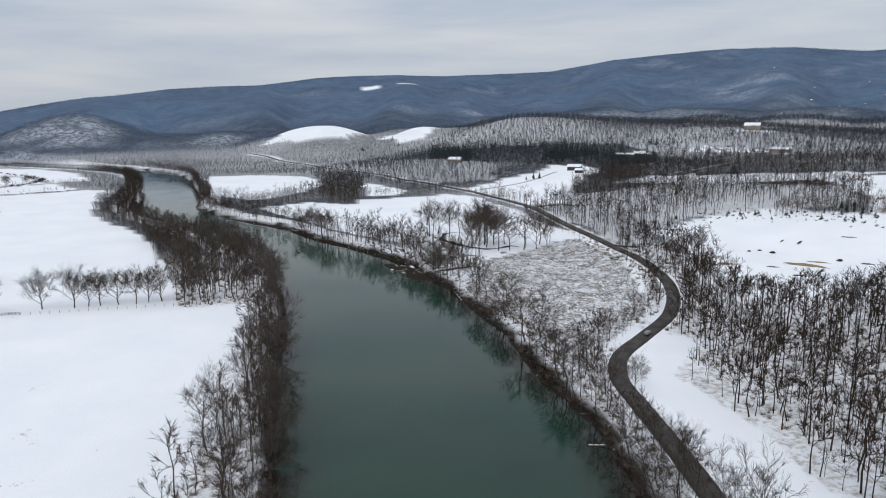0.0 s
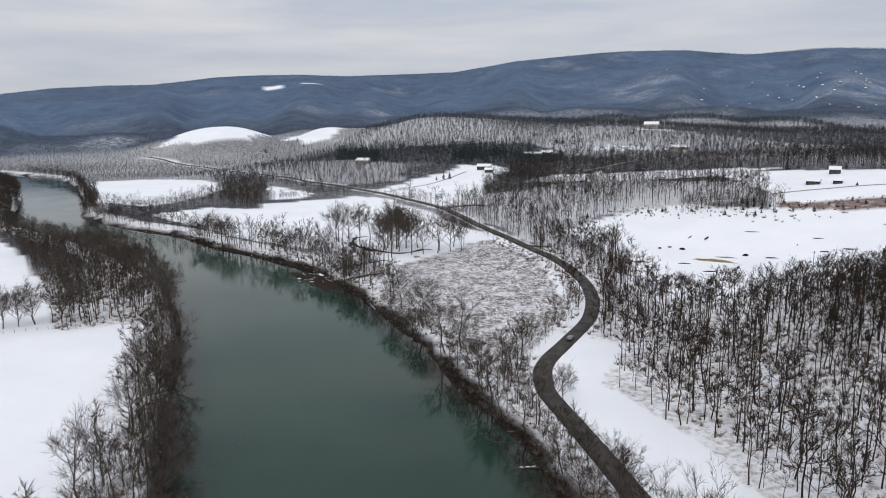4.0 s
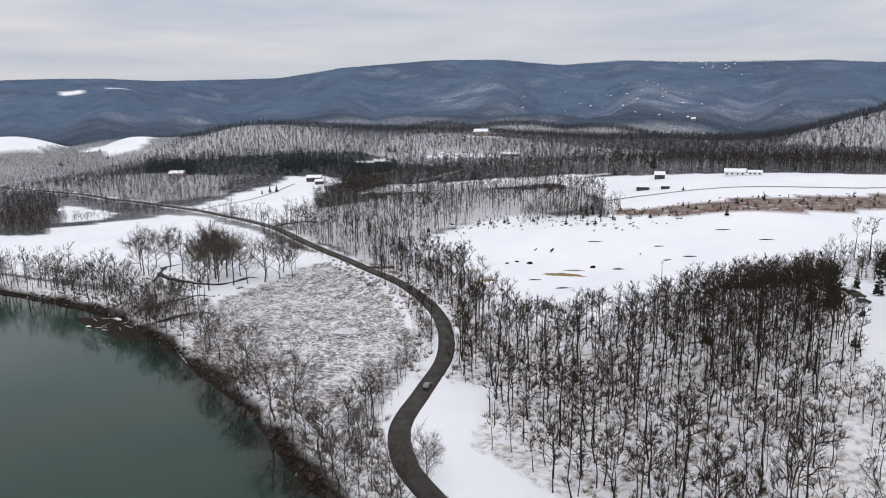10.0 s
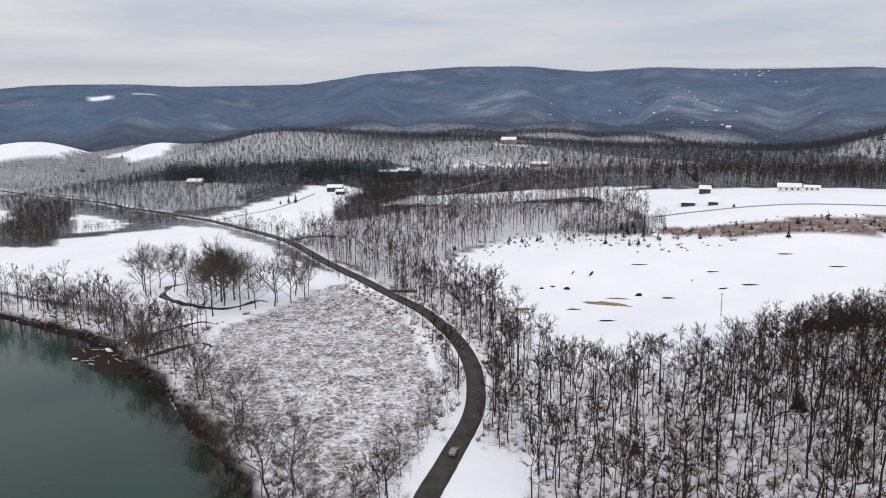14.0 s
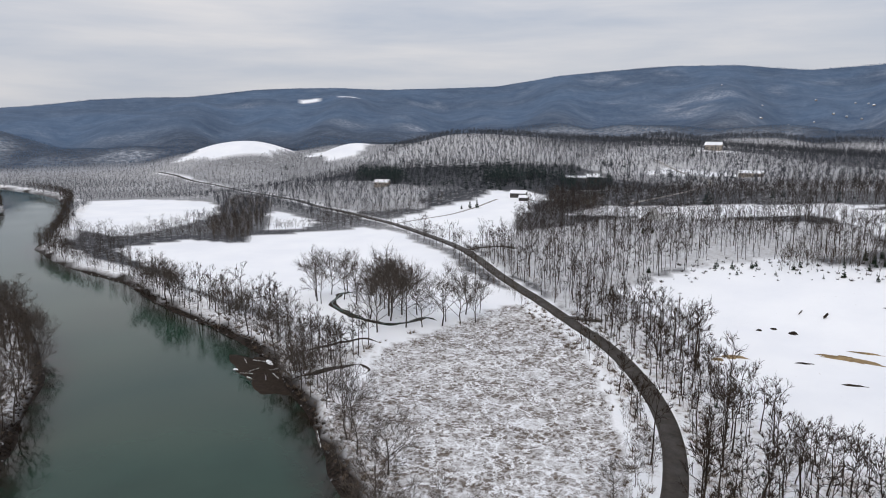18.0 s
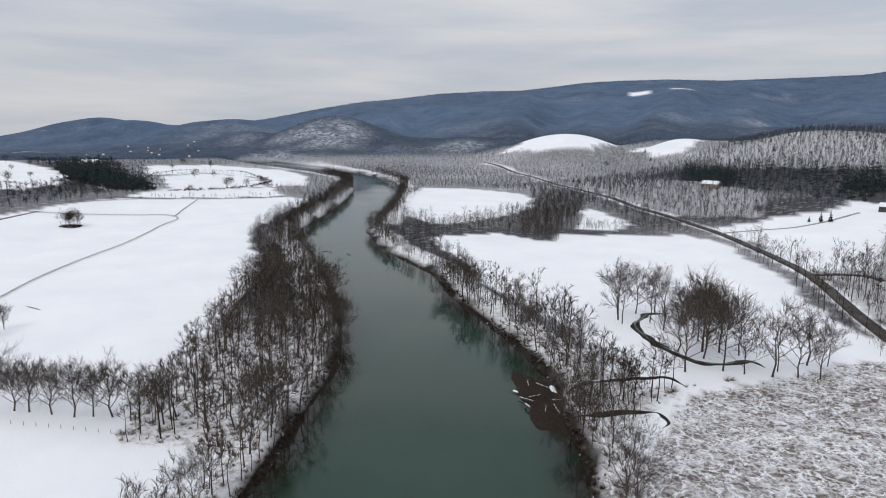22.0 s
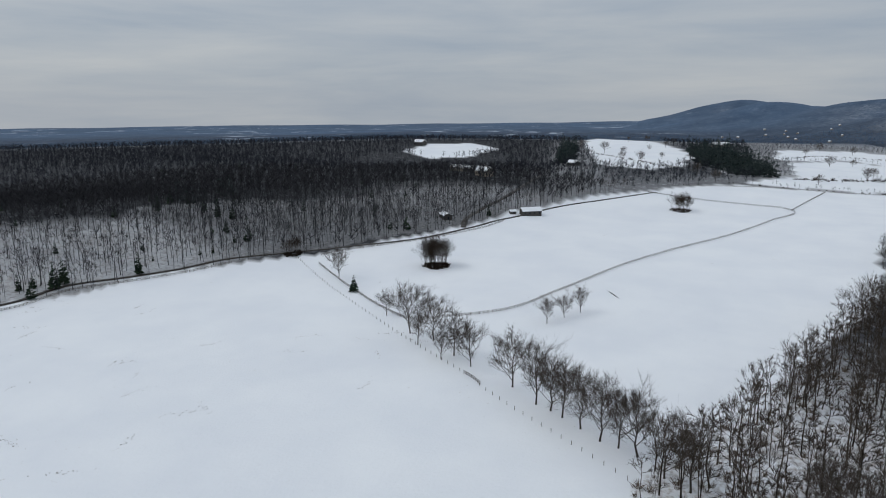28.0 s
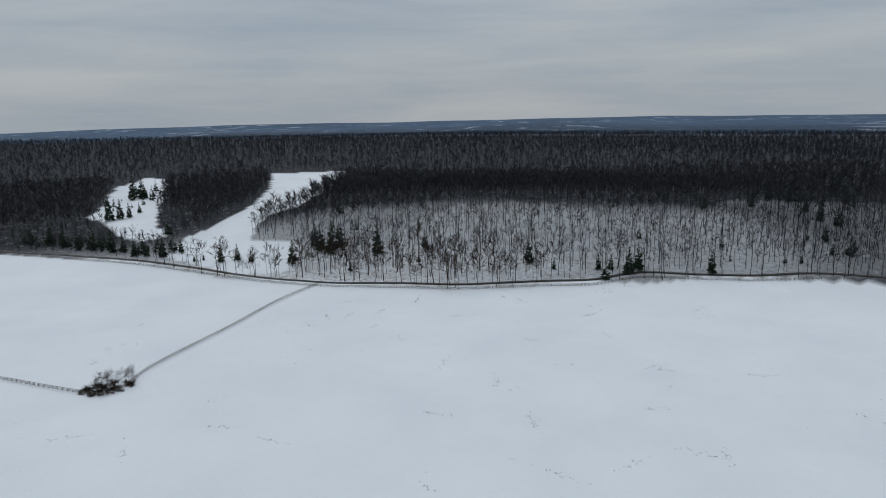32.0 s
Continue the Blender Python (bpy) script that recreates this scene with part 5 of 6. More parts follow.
def house(x, y, turn, length, width, height, roof, wall, label, name="house", chimney=False, category="house", windows=3):
    """A gabled building with a snowy roof, eaves, windows and a door."""
    root = new(name)
    bm = bmesh.new()
    hl, hw = length / 2, width / 2
    ring = [bm.verts.new(p) for p in ((-hl, -hw, -1.5), (hl, -hw, -1.5), (hl, hw, -1.5), (-hl, hw, -1.5), (-hl, -hw, height), (hl, -hw, height), (hl, hw, height), (-hl, hw, height), (-hl, 0, height + roof), (hl, 0, height + roof))]
    for q in ((0, 1, 5, 4), (2, 3, 7, 6), (1, 2, 6, 9, 5), (3, 0, 4, 8, 7), (3, 2, 1, 0), (4, 5, 9, 8), (6, 7, 8, 9)):
        bm.faces.new([ring[k] for k in q])
    part("wall", bm, MAT[wall], root)
    for side in (-1, 1):
        bm = bmesh.new()
        e, t = 0.5, 0.28
        pts = [(-hl - e, 0, height + roof + 0.1), (hl + e, 0, height + roof + 0.1), (hl + e, side * (hw + e), height - e * roof / hw + 0.1), (-hl - e, side * (hw + e), height - e * roof / hw + 0.1)]
        lo = [bm.verts.new(p) for p in pts]
        hi = [bm.verts.new((a, b, c + t)) for a, b, c in pts]
        bm.faces.new(lo[::-1])
        bm.faces.new(hi)
        for k in range(4):
            bm.faces.new((lo[k], lo[(k + 1) % 4], hi[(k + 1) % 4], hi[k]))
        bmesh.ops.recalc_face_normals(bm, faces=bm.faces)
        part("roof", bm, MAT["snow"], root, "snow-covered roof slope")
    for side in (-1, 1):
        for k in range(windows):
            cx = -hl + length * (k + 0.5) / windows
            w = part("window", box(bmesh.new(), cx - 0.55, cx + 0.55, side * hw - 0.06, side * hw + 0.06, height * 0.35, height * 0.35 + 1.3), MAT["glass"], root)
    part("door", box(bmesh.new(), hl - 0.06, hl + 0.06, -0.5, 0.5, -0.2, 2.0), MAT["glass"], root)
    if chimney:
        part("chimney", box(bmesh.new(), hl * 0.3, hl * 0.3 + 0.8, -0.5, 0.4, height, height + roof + 1.2, 0.05), MAT["tan"], root)
    root.matrix_basis = pose(x, y, z_at(x, y) + 0.1, 0, 0, turn)
    return tagged(root, label, category)


house(-604, -33, 124, 15, 8, 3.4, 2.2, "boards", "long dark board barn with a snow-covered roof at the field edge", "barn", category="barn", windows=4)
house(-600, -46, 124, 4.5, 3.5, 2.0, 0.9, "boards", "small dark shed beside the barn", "shed", category="shed", windows=1)
house(-558, 690, 20, 18, 9, 5, 3, "tan", "tan house with a snowy roof among dark pines", chimney=True)
house(-180, 564, 80, 13, 9, 5.5, 4.5, "white", "white farmhouse with a snowy gable roof", chimney=True)
house(-258, 1050, 5, 22, 11, 7, 4, "tan", "large house with snowy roof on a wooded hill", chimney=True)
house(-168, 842, 0, 24, 9, 4, 2.4, "tan", "long low house with a snowy roof below the hill")
house(-328, 792, 30, 13, 8, 5, 3, "boards", "dark house in a snowy yard among pines", chimney=True)
house(-350, 655, 15, 16, 8, 4, 2.6, "boards", "dark farm building at the foot of a snowy mound", "farm_building", category="building")
house(-336, 640, 15, 9, 6, 3, 2.0, "boards", "small dark outbuilding by a snowy mound", "farm_building", category="building")
house(70, 552, -8, 15, 9, 3.4, 2.0, "white", "large white farmhouse with snowy roofs", chimney=True, windows=4)
house(84, 549, -8, 10, 7, 2.4, 1.3, "white", "white wing of farm buildings under snow", "farm_building", category="building")
house(2, 512, -5, 9, 6, 2.4, 1.8, "boards", "low farm shed under snow", "farm_building", category="building")
house(18, 508, -5, 6, 4, 2.2, 1.4, "boards", "low farm shed under snow", "farm_building", category="building")
house(14, 566, 0, 8, 6, 3.5, 2.2, "boards", "small dark shed in an open field", "shed", category="shed", windows=1)
house(74, 158, 80, 13, 8, 3.5, 2.2, "tan", "low brown house beside a snowy yard", chimney=True)
house(82, 190, 75, 11, 5, 2.6, 1.3, "boards", "dark open shed beside a snowy yard", "shed", category="shed", windows=2)
house(-726, -110, 60, 16, 10, 5, 3.6, "tan", "house with a snowy roof in the hillside woods", chimney=True)
house(-780, -150, 65, 34, 8, 4, 2.2, "tan", "long low building with a snowy roof in the woods", "long_building", category="building", windows=7)
house(-768, -138, 65, 14, 7, 4, 2.2, "boards", "dark building in the hillside woods", "long_building", category="building")
house(-1228, -392, 75, 20, 12, 6, 4, "boards", "far barn with a snowy roof on a white hill", "barn", category="barn")
house(-973, -70, 60, 14, 9, 4, 3, "boards", "dark field barn with a snowy roof", "barn", category="barn")
house(-1360, 108, 75, 26, 12, 6, 4, "tan", "large house on a rise above far fields", chimney=True)
house(-560, -86, 40, 12, 6, 3, 1.6, "boards", "dark lodge at the wood's edge", "lodge", category="building")


def far_houses():
    """Small houses scattered over the slope of the long ridge."""
    g = np.random.default_rng(31)
    first = house(95, 1760, 0, 11, 8, 4, 3, "tan", "small far house with a snowy roof on the ridge", "ridge_house", windows=2)
    tagged(first, group="ridge houses")
    for k in range(46):
        az = radians(g.normal(1.5, 5.0))
        r = g.uniform(1900, 2800)
        x, y = -math.sin(az) * r, math.cos(az) * r
        t = copy_thing(first, pose(x, y, z_at(x, y) + 2, 0, 0, g.uniform(-60, 60)))
        s = g.uniform(0.3, 0.7)
        t.scale = (s, s, s)
    for k in range(14):
        az, r = radians(g.normal(82, 3.0)), g.uniform(1650, 2100)
        x, y = -math.sin(az) * r, math.cos(az) * r
        copy_thing(first, pose(x, y, z_at(x, y) + 1, 0, 0, g.uniform(-60, 60))).scale = (0.5, 0.5, 0.5)
    for k in range(12):
        az, r = radians(g.normal(-6, 3)), g.uniform(3250, 3500)
        x, y = -math.sin(az) * r, math.cos(az) * r
        copy_thing(first, pose(x, y, z_at(x, y) + 3, 0, 0, g.uniform(-60, 60))).scale = (0.7, 0.7, 0.7)


far_houses()


def pole(x, y, h=10):
    root = new("utility_pole")
    bm = bmesh.new()
    bmesh.ops.create_cone(bm, cap_ends=True, segments=8, radius1=0.17, radius2=0.11, depth=h + 1, matrix=Matrix.Translation((0, 0, h / 2 - 0.5)))
    part("shaft", bm, MAT["rail"], root)
    part("crossarm", box(bmesh.new(), -1.1, 1.1, -0.06, 0.06, h - 0.7, h - 0.55), MAT["rail"], root)
    root.matrix_basis = pose(x, y, z_at(x, y), 0, 0, 50)
    return tagged(root, "weathered wooden utility pole beside the road", "utility pole", "utility poles")


for x, y in ((15, 309), (-312, 475), (-104, 356), (-262, 447), (-402, 515)):
    pole(x, y)

# ---- creek, gravel bar, driftwood ----


def ribbon(name, line, half, lift, material, label, category):
    v, f = strip(line, half, lift, 1.5, 0.5, level=False, ragged=1.3, taper=9.0)
    return tagged(new(name, smooth(mesh_from(name, v, f, material))), label, category, kind="structure")


CREEK_A = [(-268, 322), (-272, 312), (-268, 304), (-261, 293), (-250, 287), (-239, 283), (-223, 279), (-214, 279), (-208, 286), (-204, 298), (-197, 296)]
CREEK_B = [(-214, 216), (-216, 226), (-215, 236), (-212, 245), (-206, 257), (-198, 256)]
CREEK_C = [(-198, 204), (-194, 213), (-191, 224), (-187, 231), (-180, 228), (-178, 223)]
for line in (CREEK_A, CREEK_B, CREEK_C):
    ribbon("creek_bank", line, 1.5 if line is CREEK_A else 1.1, 0.03, MAT["mud"], "muddy cut bank of a small creek", "creek bank")
    if line is CREEK_A:
        ribbon("creek", line, 0.55, 0.10, MAT["water"], "narrow dark creek winding through the snow", "creek")


def gravel_bar():
    """A muddy bar at the creek's mouth."""
    g = np.random.default_rng(3)
    n, m = 40, 7
    v = [(-212.0, 209.5, -2.4)]
    for k in range(1, m + 1):
        for j in range(n):
            a = 2 * math.pi * j / n
            r = (1 + 0.18 * math.sin(3 * a + 1) + 0.12 * math.sin(7 * a)) * k / m
            x, y = 29 * r * math.cos(a), 12 * r * math.sin(a)
            c, s = math.cos(2.9), math.sin(2.9)
            v.append((-212 + x * c - y * s, 209.5 + x * s + y * c, -2.3 - 1.0 * (k / m) ** 3 + g.uniform(-0.16, 0.16)))
    tri = [(0, 1 + j, 1 + (j + 1) % n) for j in range(n)]
    quad = [(1 + k * n + j, 1 + (k + 1) * n + j, 1 + (k + 1) * n + (j + 1) % n, 1 + k * n + (j + 1) % n) for k in range(m - 1) for j in range(n)]
    me = mesh_from("gravel_bar", np.array(v), [np.array(tri), np.array(quad)], MAT["mud"])
    return tagged(new("gravel_bar", smooth(me)), "dark muddy bar littered with driftwood at the creek's mouth", "mud bar", kind="structure")


gravel_bar()


def snow_patch(x, y, length, width, turn):
    """A flat patch of snow left on the mud."""
    g = np.random.default_rng(int(abs(x * 11 + y)))
    n = 14
    rim = [(length / 2 * q * math.cos(a), width / 2 * q * math.sin(a)) for a, q in ((2 * math.pi * k / n, g.uniform(0.7, 1.15)) for k in range(n))]
    v = [(0, 0, 0.28)] + [(px * 0.6, py * 0.6, 0.22) for px, py in rim] + [(px, py, -0.25) for px, py in rim]
    tri = [(0, 1 + k, 1 + (k + 1) % n) for k in range(n)]
    quad = [(1 + k, 1 + n + k, 1 + n + (k + 1) % n, 1 + (k + 1) % n) for k in range(n)]
    ob = new("snow_patch", smooth(mesh_from("snow_patch", np.array(v), [np.array(tri), np.array(quad)], MAT["snow"])))
    ob.matrix_basis = pose(x, y, -2.25, 0, 0, turn)
    return tagged(ob, "flat patch of snow lying on the muddy bar", "snow patch", "snow patches")


for x, y, le, w, t in ((-222, 217, 8, 2.6, 160), (-213, 217, 5, 1.6, 150), (-226, 204, 2.6, 0.8, 20), (-206, 213, 3.5, 1.0, 120)):
    snow_patch(x, y, le, w, t)


def drift_log(x, y, z, turn, tilt, length, radius, snow=True, label="snow-topped driftwood log on the muddy bar"):
    r = random.Random(int(x * 10))
    root = new("driftwood_log")
    g = Growth()
    p = Vector((-length / 2, 0, 0))
    for k in range(4):
        q = p + Vector((length / 4, r.uniform(-0.3, 0.3), r.uniform(-0.1, 0.15)))
        g.tube(p, q, radius * (1 - 0.15 * k), radius * (0.85 - 0.15 * k), 7)
        p = q
    part("stem", mesh_from("stem", *g.arrays(), MAT["log"]), None, root)
    for k in range(6):
        g = Growth()
        o = Vector((length * r.uniform(-0.3, 0.5), 0, 0))
        g.cone(o, o + Vector((r.uniform(0.2, 1.6), r.uniform(-1.8, 1.8), r.uniform(0.1, 1.5))), radius * 0.3, 4)
        part("branch", mesh_from("branch", *g.arrays(), MAT["log"]), None, root)
    if snow:
        for k in range(3):
            g = Growth()
            o = Vector((length * (-0.45 + 0.3 * k), 0, radius * 0.9))
            g.tube(o, o + Vector((length * r.uniform(0.16, 0.3), r.uniform(-0.2, 0.2), 0.02)), radius * 0.55, radius * 0.4, 5)
            part("snow_cap", mesh_from("snow_cap", *g.arrays(), MAT["snow"]), None, root)
    root.matrix_basis = pose(x, y, z, 0, tilt, turn)
    return tagged(root, label, "log", "driftwood")


for x, y, t, le, ra in ((-221, 200, 20, 8, 0.22), (-216, 197, -10, 5, 0.4), (-222, 204, 80, 6, 0.2), (-210, 204, -25, 11, 0.24), (-206, 207, 35, 7, 0.2), (-228, 212, 5, 10, 0.2), (-216, 209, 60, 5, 0.2), (-212, 201, 140, 6, 0.18), (-203, 204, 10, 8, 0.2), (-233, 209, 150, 7, 0.2), (-198, 203, 70, 6, 0.18)):
    drift_log(x + 3, y + 3, -2.1, t, -3, le * 0.8, ra)
for x, y, t, le in ((-34, 80, 30, 5), (-158, 180, 140, 12), (-875, 412, 10, 12), (-502, 232, 40, 8), (-486, 242, 10, 6)):
    drift_log(x, y, -2.85, t, -3, le, 0.25, x > -170, "fallen trunk lying half in the river with snow on it")

# ---- meadow, brush, conifer woods ----


def meadow_tussocks():
    x, y = spread_points(-200, -55, 120, 350, 1.7, 51)
    ok = inside(MEADOW, x, y, 3) & (waves(x, y, 4.5, 12) + 0.5 * waves(x, y, 1.8, 13) > -0.25)
    x, y = x[ok], y[ok]
    g = np.random.default_rng(52)
    stuff("meadow_grass", scatter(TUSSOCK, x, y, g.uniform(0.5, 1.5, len(x)), 53), MAT["brush"], "tussocks of dry brown grass poking through snow", "dry grass")


def brush():
    x, y = spread_points(-420, 160, -60, 420, 4.2, 61)
    d, east = river_side(x, y)
    dr, _ = dist_to(ROAD, x, y)
    ok = (d > 0.5) & ~open_land(x, y) & in_sight(x, y) & (np.hypot(x + 50, y - 20) < 330) & ((d < bank_width(x, y, east)) | (dr < 16) | (waves(x, y, 25, 14) > 0.2)) & (dr > 4)
    # shrubs and saplings on the verge of the meadow
    verge = inside(MARGIN, x, y) & (dr < 15) & (dr > 4.5) & (waves(x, y, 12, 18) > -0.2)
    ok |= verge
    x, y = x[ok], y[ok]
    g = np.random.default_rng(62)
    xe, ye = spread_points(-520, 120, -90, 330, 1.9, 66)
    de, _ = river_side(xe, ye)
    edge = (de > 0.2) & (de < 3.2) & in_sight(xe, ye) & (np.hypot(xe + 50, ye - 20) < 420) & (waves(xe, ye, 9, 19) > -0.35)
    xe, ye = xe[edge], ye[edge]
    stuff("bank_brush", scatter(BUSH, xe, ye, g.uniform(0.35, 0.95, len(xe)), 67), MAT["woods"], "dark tangled brush and roots along the waterline", "brush")
    stuff("undergrowth", scatter(BUSH, x, y, g.uniform(0.5, 1.1, len(x)), 63), MAT["brush"], "brown leafless undergrowth along banks and woods", "brush")


PINES_EDGE = [(20, 262), (60, 300), (90, 305), (85, 285), (60, 268), (30, 248)]
PINES_SLOPE = [(-490, -300), (-560, -330), (-570, -260), (-510, -240), (-480, -270)]
PINES_SOUTH = [(-20, -445), (-112, -352), (-100, -345), (-10, -425)]
PINES_CLEAR = [(-55, -640), (-110, -640), (-95, -560), (-60, -480), (-45, -560)]


def conifer_woods():
    near, far = [[], [], 0], [[], [], 0]

    def add(group, v, f):
        group[0].append(v)
        group[1].append(f + group[2])
        group[2] += len(v)

    for k, (poly, gap, shapes, keep) in enumerate(((PINES_NORTH, 6.5, PINE, 0.95), (PINES_HOUSE, 6.5, PINE, 0.95), (PINES_BELT, 6.5, PINE, 0.9), (DARK_BELT, 12, PINE, 0.6), (PINES_WEST, 9, PINE, 1.0), (PINES_YARD, 5.5, CEDAR, 0.7), (PINES_EDGE, 5, CEDAR, 0.8), (PINES_SLOPE, 8, PINE, 0.6),
                                                   (PINES_SOUTH, 5, CEDAR, 0.7), (PINES_CLEAR, 9, CEDAR, 0.35), (PINES_GATE, 8, PINE, 1.0))):
        p = np.array(poly)
        x, y = spread_points(p[:, 0].min(), p[:, 0].max(), p[:, 1].min(), p[:, 1].max(), gap, 71 + k)
        g = np.random.default_rng(81 + k)
        ok = inside(poly, x, y, 4) & (g.uniform(0, 1, len(x)) < keep) & ~inside(WHITE_YARD, x, y) & ~inside(MOUND, x, y) & ~inside(HALL_YARD, x, y)
        x, y = x[ok], y[ok]
        if poly in (PINES_NORTH, PINES_HOUSE, PINES_BELT):
            thin = waves(x, y, 40, 44) > -0.15
            x, y = x[thin], y[thin]
        v, f = scatter(shapes, x, y, g.uniform(0.4, 1.1, len(x)) * (1 + 0.3 * waves(x, y, 30, 43)) * (1.7 if poly in (PINES_WEST, PINES_GATE) else 1.2 if poly in (PINES_NORTH, PINES_HOUSE, PINES_BELT, PINES_YARD) else 0.75 if poly is PINES_EDGE else 1.0), 91 + k)
        add(far if shapes is PINE else near, v, f)
    # cedars strewn through the bare woods and over old fields
    for area, gap, size in (((-130, 260, 395, 470), 7.5, 0.36), ((-420, 320, 600, 1150), 34, 1.0), ((-700, -100, -420, -80), 42, 0.8), ((-60, 120, 180, 300), 24, 0.6), ((-1000, -500, 850, 1250), 50, 0.9)):
        x, y = spread_points(area[0], area[1], area[2], area[3], gap, 96)
        ok = inside(DRY_STRIP, x, y) | (inside(QUARRY, x, y) & (y > 420)) if size < 0.5 else ~open_land(x, y)
        x, y = x[ok], y[ok]
        v, f = scatter(CEDAR, x, y, np.random.default_rng(97).uniform(0.5, 1.1, len(x)) * size, 98)
        add(far if size > 0.8 else near, v, f)
    stuff("conifer_woods", (np.concatenate(near[0]), np.concatenate(near[1])), MAT["conifer"], "dark green cedars at the edges of the bare woods", "conifers")
    stuff("pine_woods", (np.concatenate(far[0]), np.concatenate(far[1])), MAT["conifer_far"], "dark pines in belts on the far slopes, blued by painted haze", "conifers")


def thickets():
    """Close brown thickets between the fields."""
    g = np.random.default_rng(59)
    xs, ys = [], []
    for k, (poly, gap) in enumerate(((THICKET_FIELD, 4.8), (THICKET_HILL, 4.2))):
        p = np.array(poly)
        x, y = spread_points(p[:, 0].min(), p[:, 0].max(), p[:, 1].min(), p[:, 1].max(), gap, 60 + k)
        ok = inside(poly, x, y, 3) & (dist_to(ROAD, x, y)[0] > 7)
        xs.append(x[ok])
        ys.append(y[ok])
    # the ragged end of the wood above the works field
    xs.append(g.uniform(-75, -12, 150))
    ys.append(g.normal(446, 7, 150))
    x, y = np.concatenate(xs), np.concatenate(ys)
    stuff("thicket", scatter(SLIM, x, y, g.uniform(0.35, 0.75, len(x)), 68), MAT["woods_bank"], "close brown thicket of bare saplings between snowy fields", "thicket")


def verge_saplings():
    """Thin saplings and tall weeds along both edges of the road."""
    g = np.random.default_rng(57)
    q, a = along(ROAD[3:16], 1.1)
    side = np.where(g.uniform(0, 1, len(q)) < 0.5, -1, 1)
    o = side * g.uniform(5.5, 13, len(q))
    x, y = q[:, 0] - np.sin(a) * o, q[:, 1] + np.cos(a) * o
    ok = (waves(x, y, 15, 23) > -0.5) & ~inside(ROADSIDE, x, y) & (river_side(x, y)[0] > 3)
    stuff("verge_saplings", scatter(SLIM, x[ok], y[ok], g.uniform(0.2, 0.48, ok.sum()), 58), MAT["brush_brown"], "thin brown saplings and weeds lining the road", "brush")


def field_stubble():
    """Grass tips that break the snow of the west fields, in small drifts."""
    g = np.random.default_rng(55)
    xs, ys = [], []
    for k in range(80):
        cx, cy = g.uniform(-330, -70), g.uniform(-230, 20)
        n = g.integers(5, 22)
        a = g.uniform(0, 3.14)
        u, w = g.normal(0, 3.0, n), g.normal(0, 0.6, n)
        xs.append(cx + u * math.cos(a) - w * math.sin(a))
        ys.append(cy + u * math.sin(a) + w * math.cos(a))
    x, y = np.concatenate(xs), np.concatenate(ys)
    ok = inside(WEST_FIELDS, x, y) & (river_side(x, y)[0] > 45)
    x, y = x[ok], y[ok]
    stuff("field_stubble", scatter(TUSSOCK, x, y, g.uniform(0.3, 0.65, len(x)), 56), MAT["brush"], "sparse grass tips breaking the snow in drifts", "grass")


def far_hedges():
    """Thin hedges of bare brush round the far fields, and low brush on the rim of the works field."""
    g = np.random.default_rng(64)
    xs, ys, ss = [], [], []
    for line, gap, wide, size in (([(-1130, 343), (-1055, 333), (-999, 295), (-961, 240), (-934, 179)], 2.2, 4, 1.5), ([(-1199, 192), (-1281, 258), (-1273, 326), (-1130, 345)], 5, 2, 1.2), ([(-861, 112), (-850, 180), (-845, 300)], 7, 2, 1.3),
                                  ([(-1193, -110), (-1143, -60), (-1047, 4), (-965, 60)], 5, 2, 1.2), ([(-125, 412), (-100, 432), (-70, 440), (-35, 432), (20, 412)], 1.3, 9, 0.75), ([(-18, 440), (33, 447), (103, 456), (250, 454)], 3.0, 2, 0.6)):
        q, _ = along(line, gap)
        xs.append(q[:, 0] + g.normal(0, wide, len(q)))
        ys.append(q[:, 1] + g.normal(0, wide, len(q)))
        ss.append(g.uniform(0.6, 1.2, len(q)) * size)
    stuff("hedgerows", scatter(BUSH, np.concatenate(xs), np.concatenate(ys), np.concatenate(ss), 65), MAT["woods"], "thin leafless hedgerows and low brush edging snowy fields", "hedge")


far_hedges()
plant([(-1180, -60), (-1160, -30), (-1010, 10), (-1200, -100), (-1250, -110), (-1330, 20), (-1250, 0), (-890, 80), (-860, 100), (-1120, 240), (-1140, 270), (-1010, 270), (-980, 285), (-960, 255), (-1090, 30), (-1060, -20),
       (-1400, 30), (-1450, -20), (-1500, -60), (-900, 200), (-1330, 300), (-1380, 260), (-1290, 230)], rng, 0.5, 0.95, "bare round orchard tree in a far snowy field", "orchard trees", ROUND_TREES)
field_stubble()
thickets()
verge_saplings()
meadow_tussocks()
brush()
conifer_woods()

# ---- the open works field ----


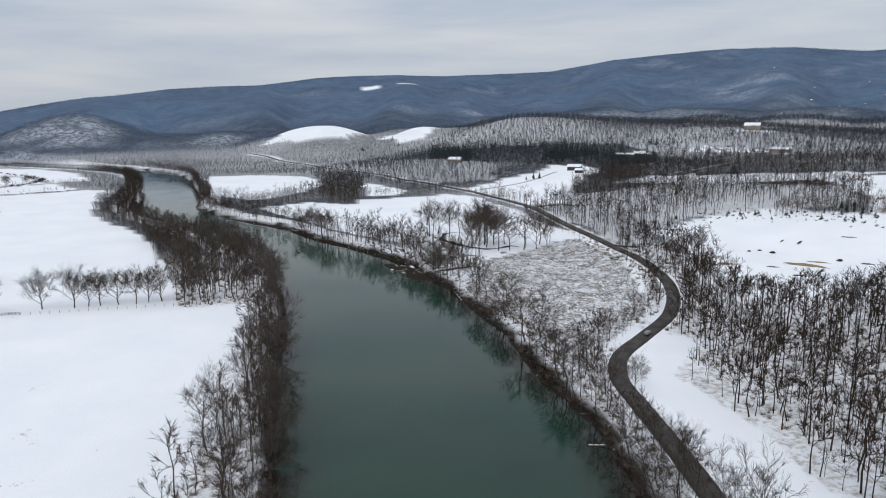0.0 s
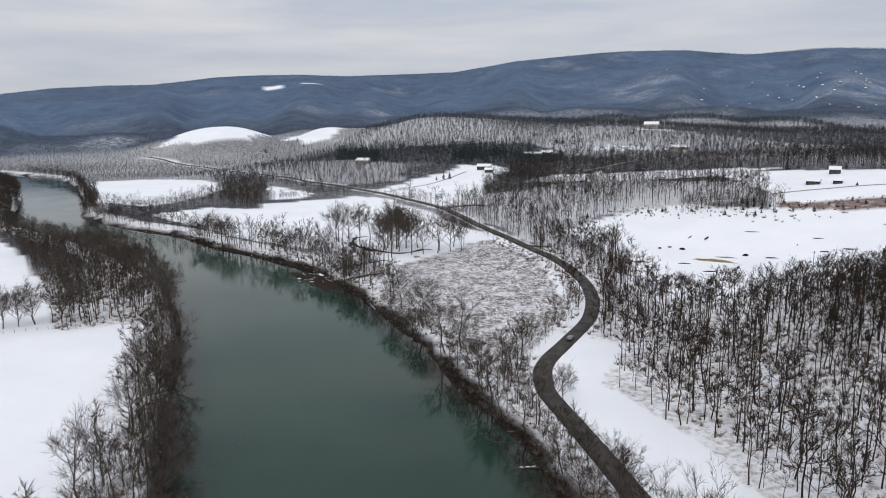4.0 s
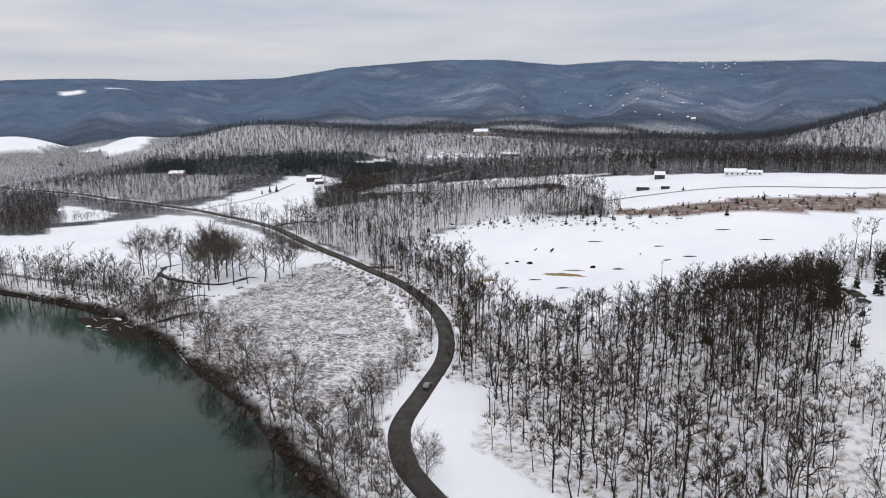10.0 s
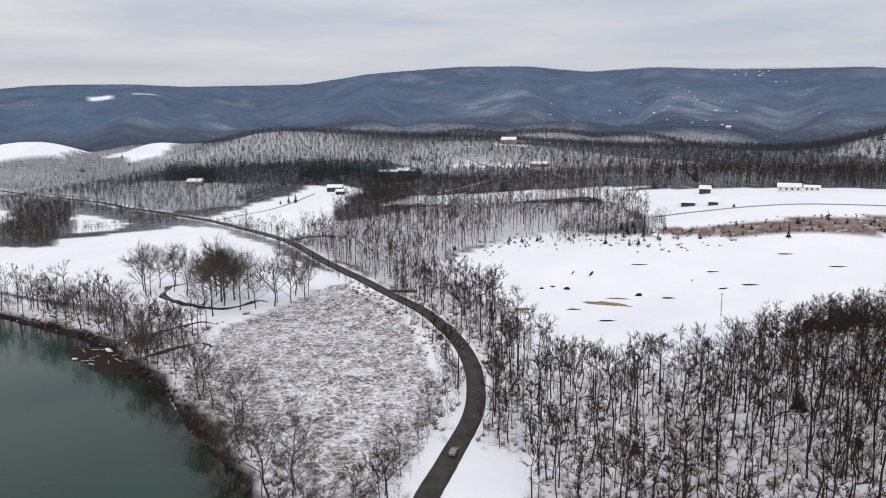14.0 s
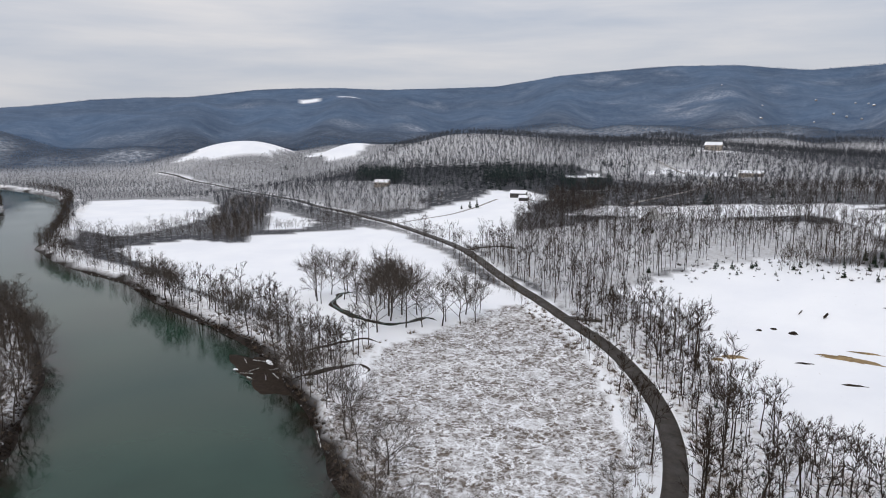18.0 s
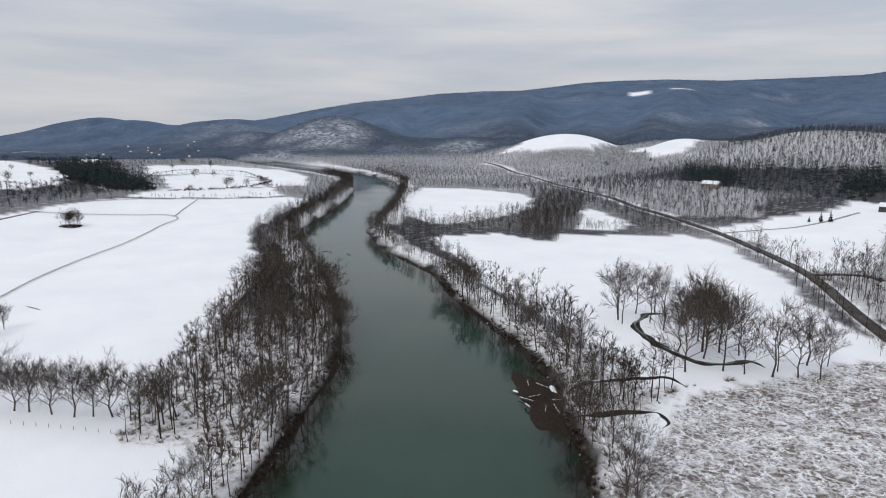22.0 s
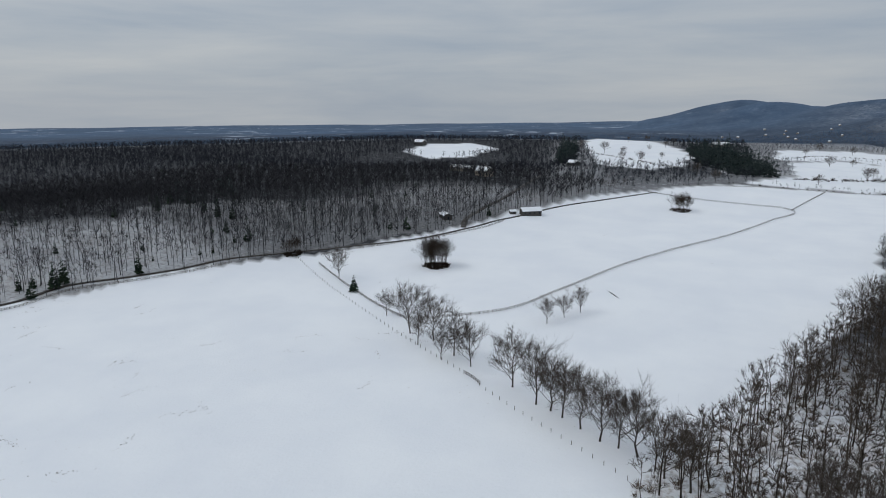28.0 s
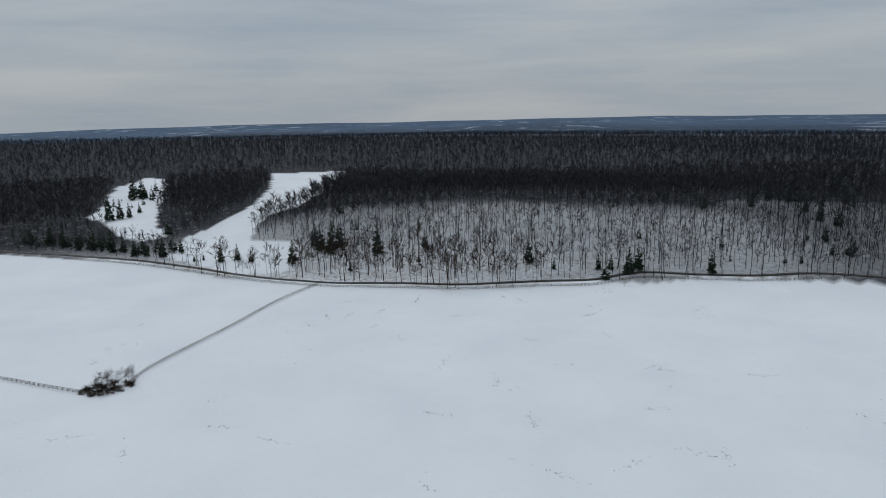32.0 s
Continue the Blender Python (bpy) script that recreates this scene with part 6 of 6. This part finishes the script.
def heap(x, y, turn, length, width, height, material, label, name="soil_heap"):
    """A low uneven heap."""
    g = np.random.default_rng(int(abs(x * 13 + y * 7)))
    n, m = 22, 4
    v = [(0, 0, height)]
    edge = g.uniform(0.3, 1.35, n)
    for k in range(1, m + 1):
        for j in range(n):
            a = 2 * math.pi * j / n
            r = (k / m) * edge[j] * (1 + 0.2 * g.uniform(-1, 1))
            v.append((length / 2 * r * math.cos(a), width / 2 * r * math.sin(a), height * (1 - (k / m) ** 2) + height * 0.25 * g.uniform(-1, 1) * (k < m) - (0.3 if k == m else 0)))
    tri = [(0, 1 + j, 1 + (j + 1) % n) for j in range(n)]
    quad = [(1 + k * n + j, 1 + (k + 1) * n + j, 1 + (k + 1) * n + (j + 1) % n, 1 + k * n + (j + 1) % n) for k in range(m - 1) for j in range(n)]
    ob = new(name, mesh_from(name, np.array(v), [np.array(tri), np.array(quad)], material))
    ob.matrix_basis = pose(x, y, z_at(x, y) + 0.1, 0, 0, turn)
    return tagged(ob, label, "soil heap", "bare soil heaps")


for x, y, t, le, w, h in ((-33, 331, -5, 23, 5, 1.1), (-70, 312, 25, 9, 4, 0.8), (-28, 341, 0, 12, 1.4, 0.4), (-75, 306, 50, 5, 3, 0.6)):
    heap(x, y, t, le, w, h, MAT["soil"], "ochre heap of bare soil in the snowy field")
# the last one stands in for a thin line of field stubble
for x, y, t, le, w, h in ((-47, 378, 85, 14, 2.2, 0.8), (-57, 379, 85, 11, 1.3, 0.5), (-56, 352, 0, 6, 3, 1.3), (-64, 354, 0, 4, 2, 0.8), (-69, 350, 10, 4, 2, 0.8), (-20, 346, 0, 5, 3, 1.4), (-6, 341, -4, 9, 1.5, 0.6), (-21, 388, 0, 16, 0.8, 0.3),
                          (4, 364, 90, 5, 1, 0.5), (31, 354, 0, 12, 1.4, 0.4), (19, 351, 20, 9, 1.2, 0.4), (15, 372, 0, 10, 0.9, 0.3), (50, 386, 0, 14, 1, 0.3), (70, 370, 0, 14, 1, 0.3), (-30, 300, 10, 12, 2, 0.5), (-48, 318, 20, 8, 2, 0.5),
                          (-395, -58, 0, 1, 1, 0.2), (-408, 56, 30, 20, 0.7, 0.25)):
    heap(x, y, t, le * 0.7, w * 0.55, h * 0.8, MAT["mud"], "dark muddy ridge showing through the snow", "mud_ridge")


def car(x, y, turn, paint, label):
    """A small estate car: body, cabin glass, wheels."""
    root = new("car")
    bm = bmesh.new()
    side = [(-2.2, 0.35), (2.2, 0.35), (2.25, 0.75), (1.2, 0.95), (0.6, 1.45), (-1.7, 1.5), (-2.2, 0.95)]
    a = [bm.verts.new((px, -0.88, pz)) for px, pz in side]
    b = [bm.verts.new((px, 0.88, pz)) for px, pz in side]
    bm.faces.new(a)
    bm.faces.new(b[::-1])
    for k in range(len(side)):
        j = (k + 1) % len(side)
        bm.faces.new((a[j], a[k], b[k], b[j]))
    bmesh.ops.recalc_face_normals(bm, faces=bm.faces)
    bmesh.ops.bevel(bm, geom=list(bm.edges), offset=0.07, segments=2, affect="EDGES")
    part("body", bm, paint, root)
    for y0, y1 in ((-0.9, -0.87), (0.87, 0.9)):
        part("side_window", box(bmesh.new(), -1.5, 0.45, y0, y1, 1.0, 1.38), MAT["glass"], root)
    bm = bmesh.new()
    bmesh.ops.create_cube(bm, size=1, matrix=pose(0.93, 0, 1.22, 0, 40, 0) @ Matrix.Diagonal((0.62, 1.5, 0.06, 1)))
    part("windscreen", bm, MAT["glass"], root)
    for px in (-1.35, 1.35):
        for py in (-0.85, 0.85):
            bm = bmesh.new()
            bmesh.ops.create_cone(bm, cap_ends=True, segments=16, radius1=0.34, radius2=0.34, depth=0.22, matrix=pose(px, py, 0.34, 90, 0, 0))
            part("wheel", bm, MAT["asphalt"], root)
    root.matrix_basis = pose(x, y, z_at(x, y) + 0.36, 0, 0, turn)
    return tagged(root, label, "car")


car(-56.5, 168, 92, MAT["car_paint"], "silver-grey estate car on the dark wet road")
for x, y, turn in ((75, 241, 20), (77, 234, 15), (77, 227, 25), (76, 218, 10)):
    car(x, y, turn, MAT["boards"], "old dark car parked beside the snowy yard drive")
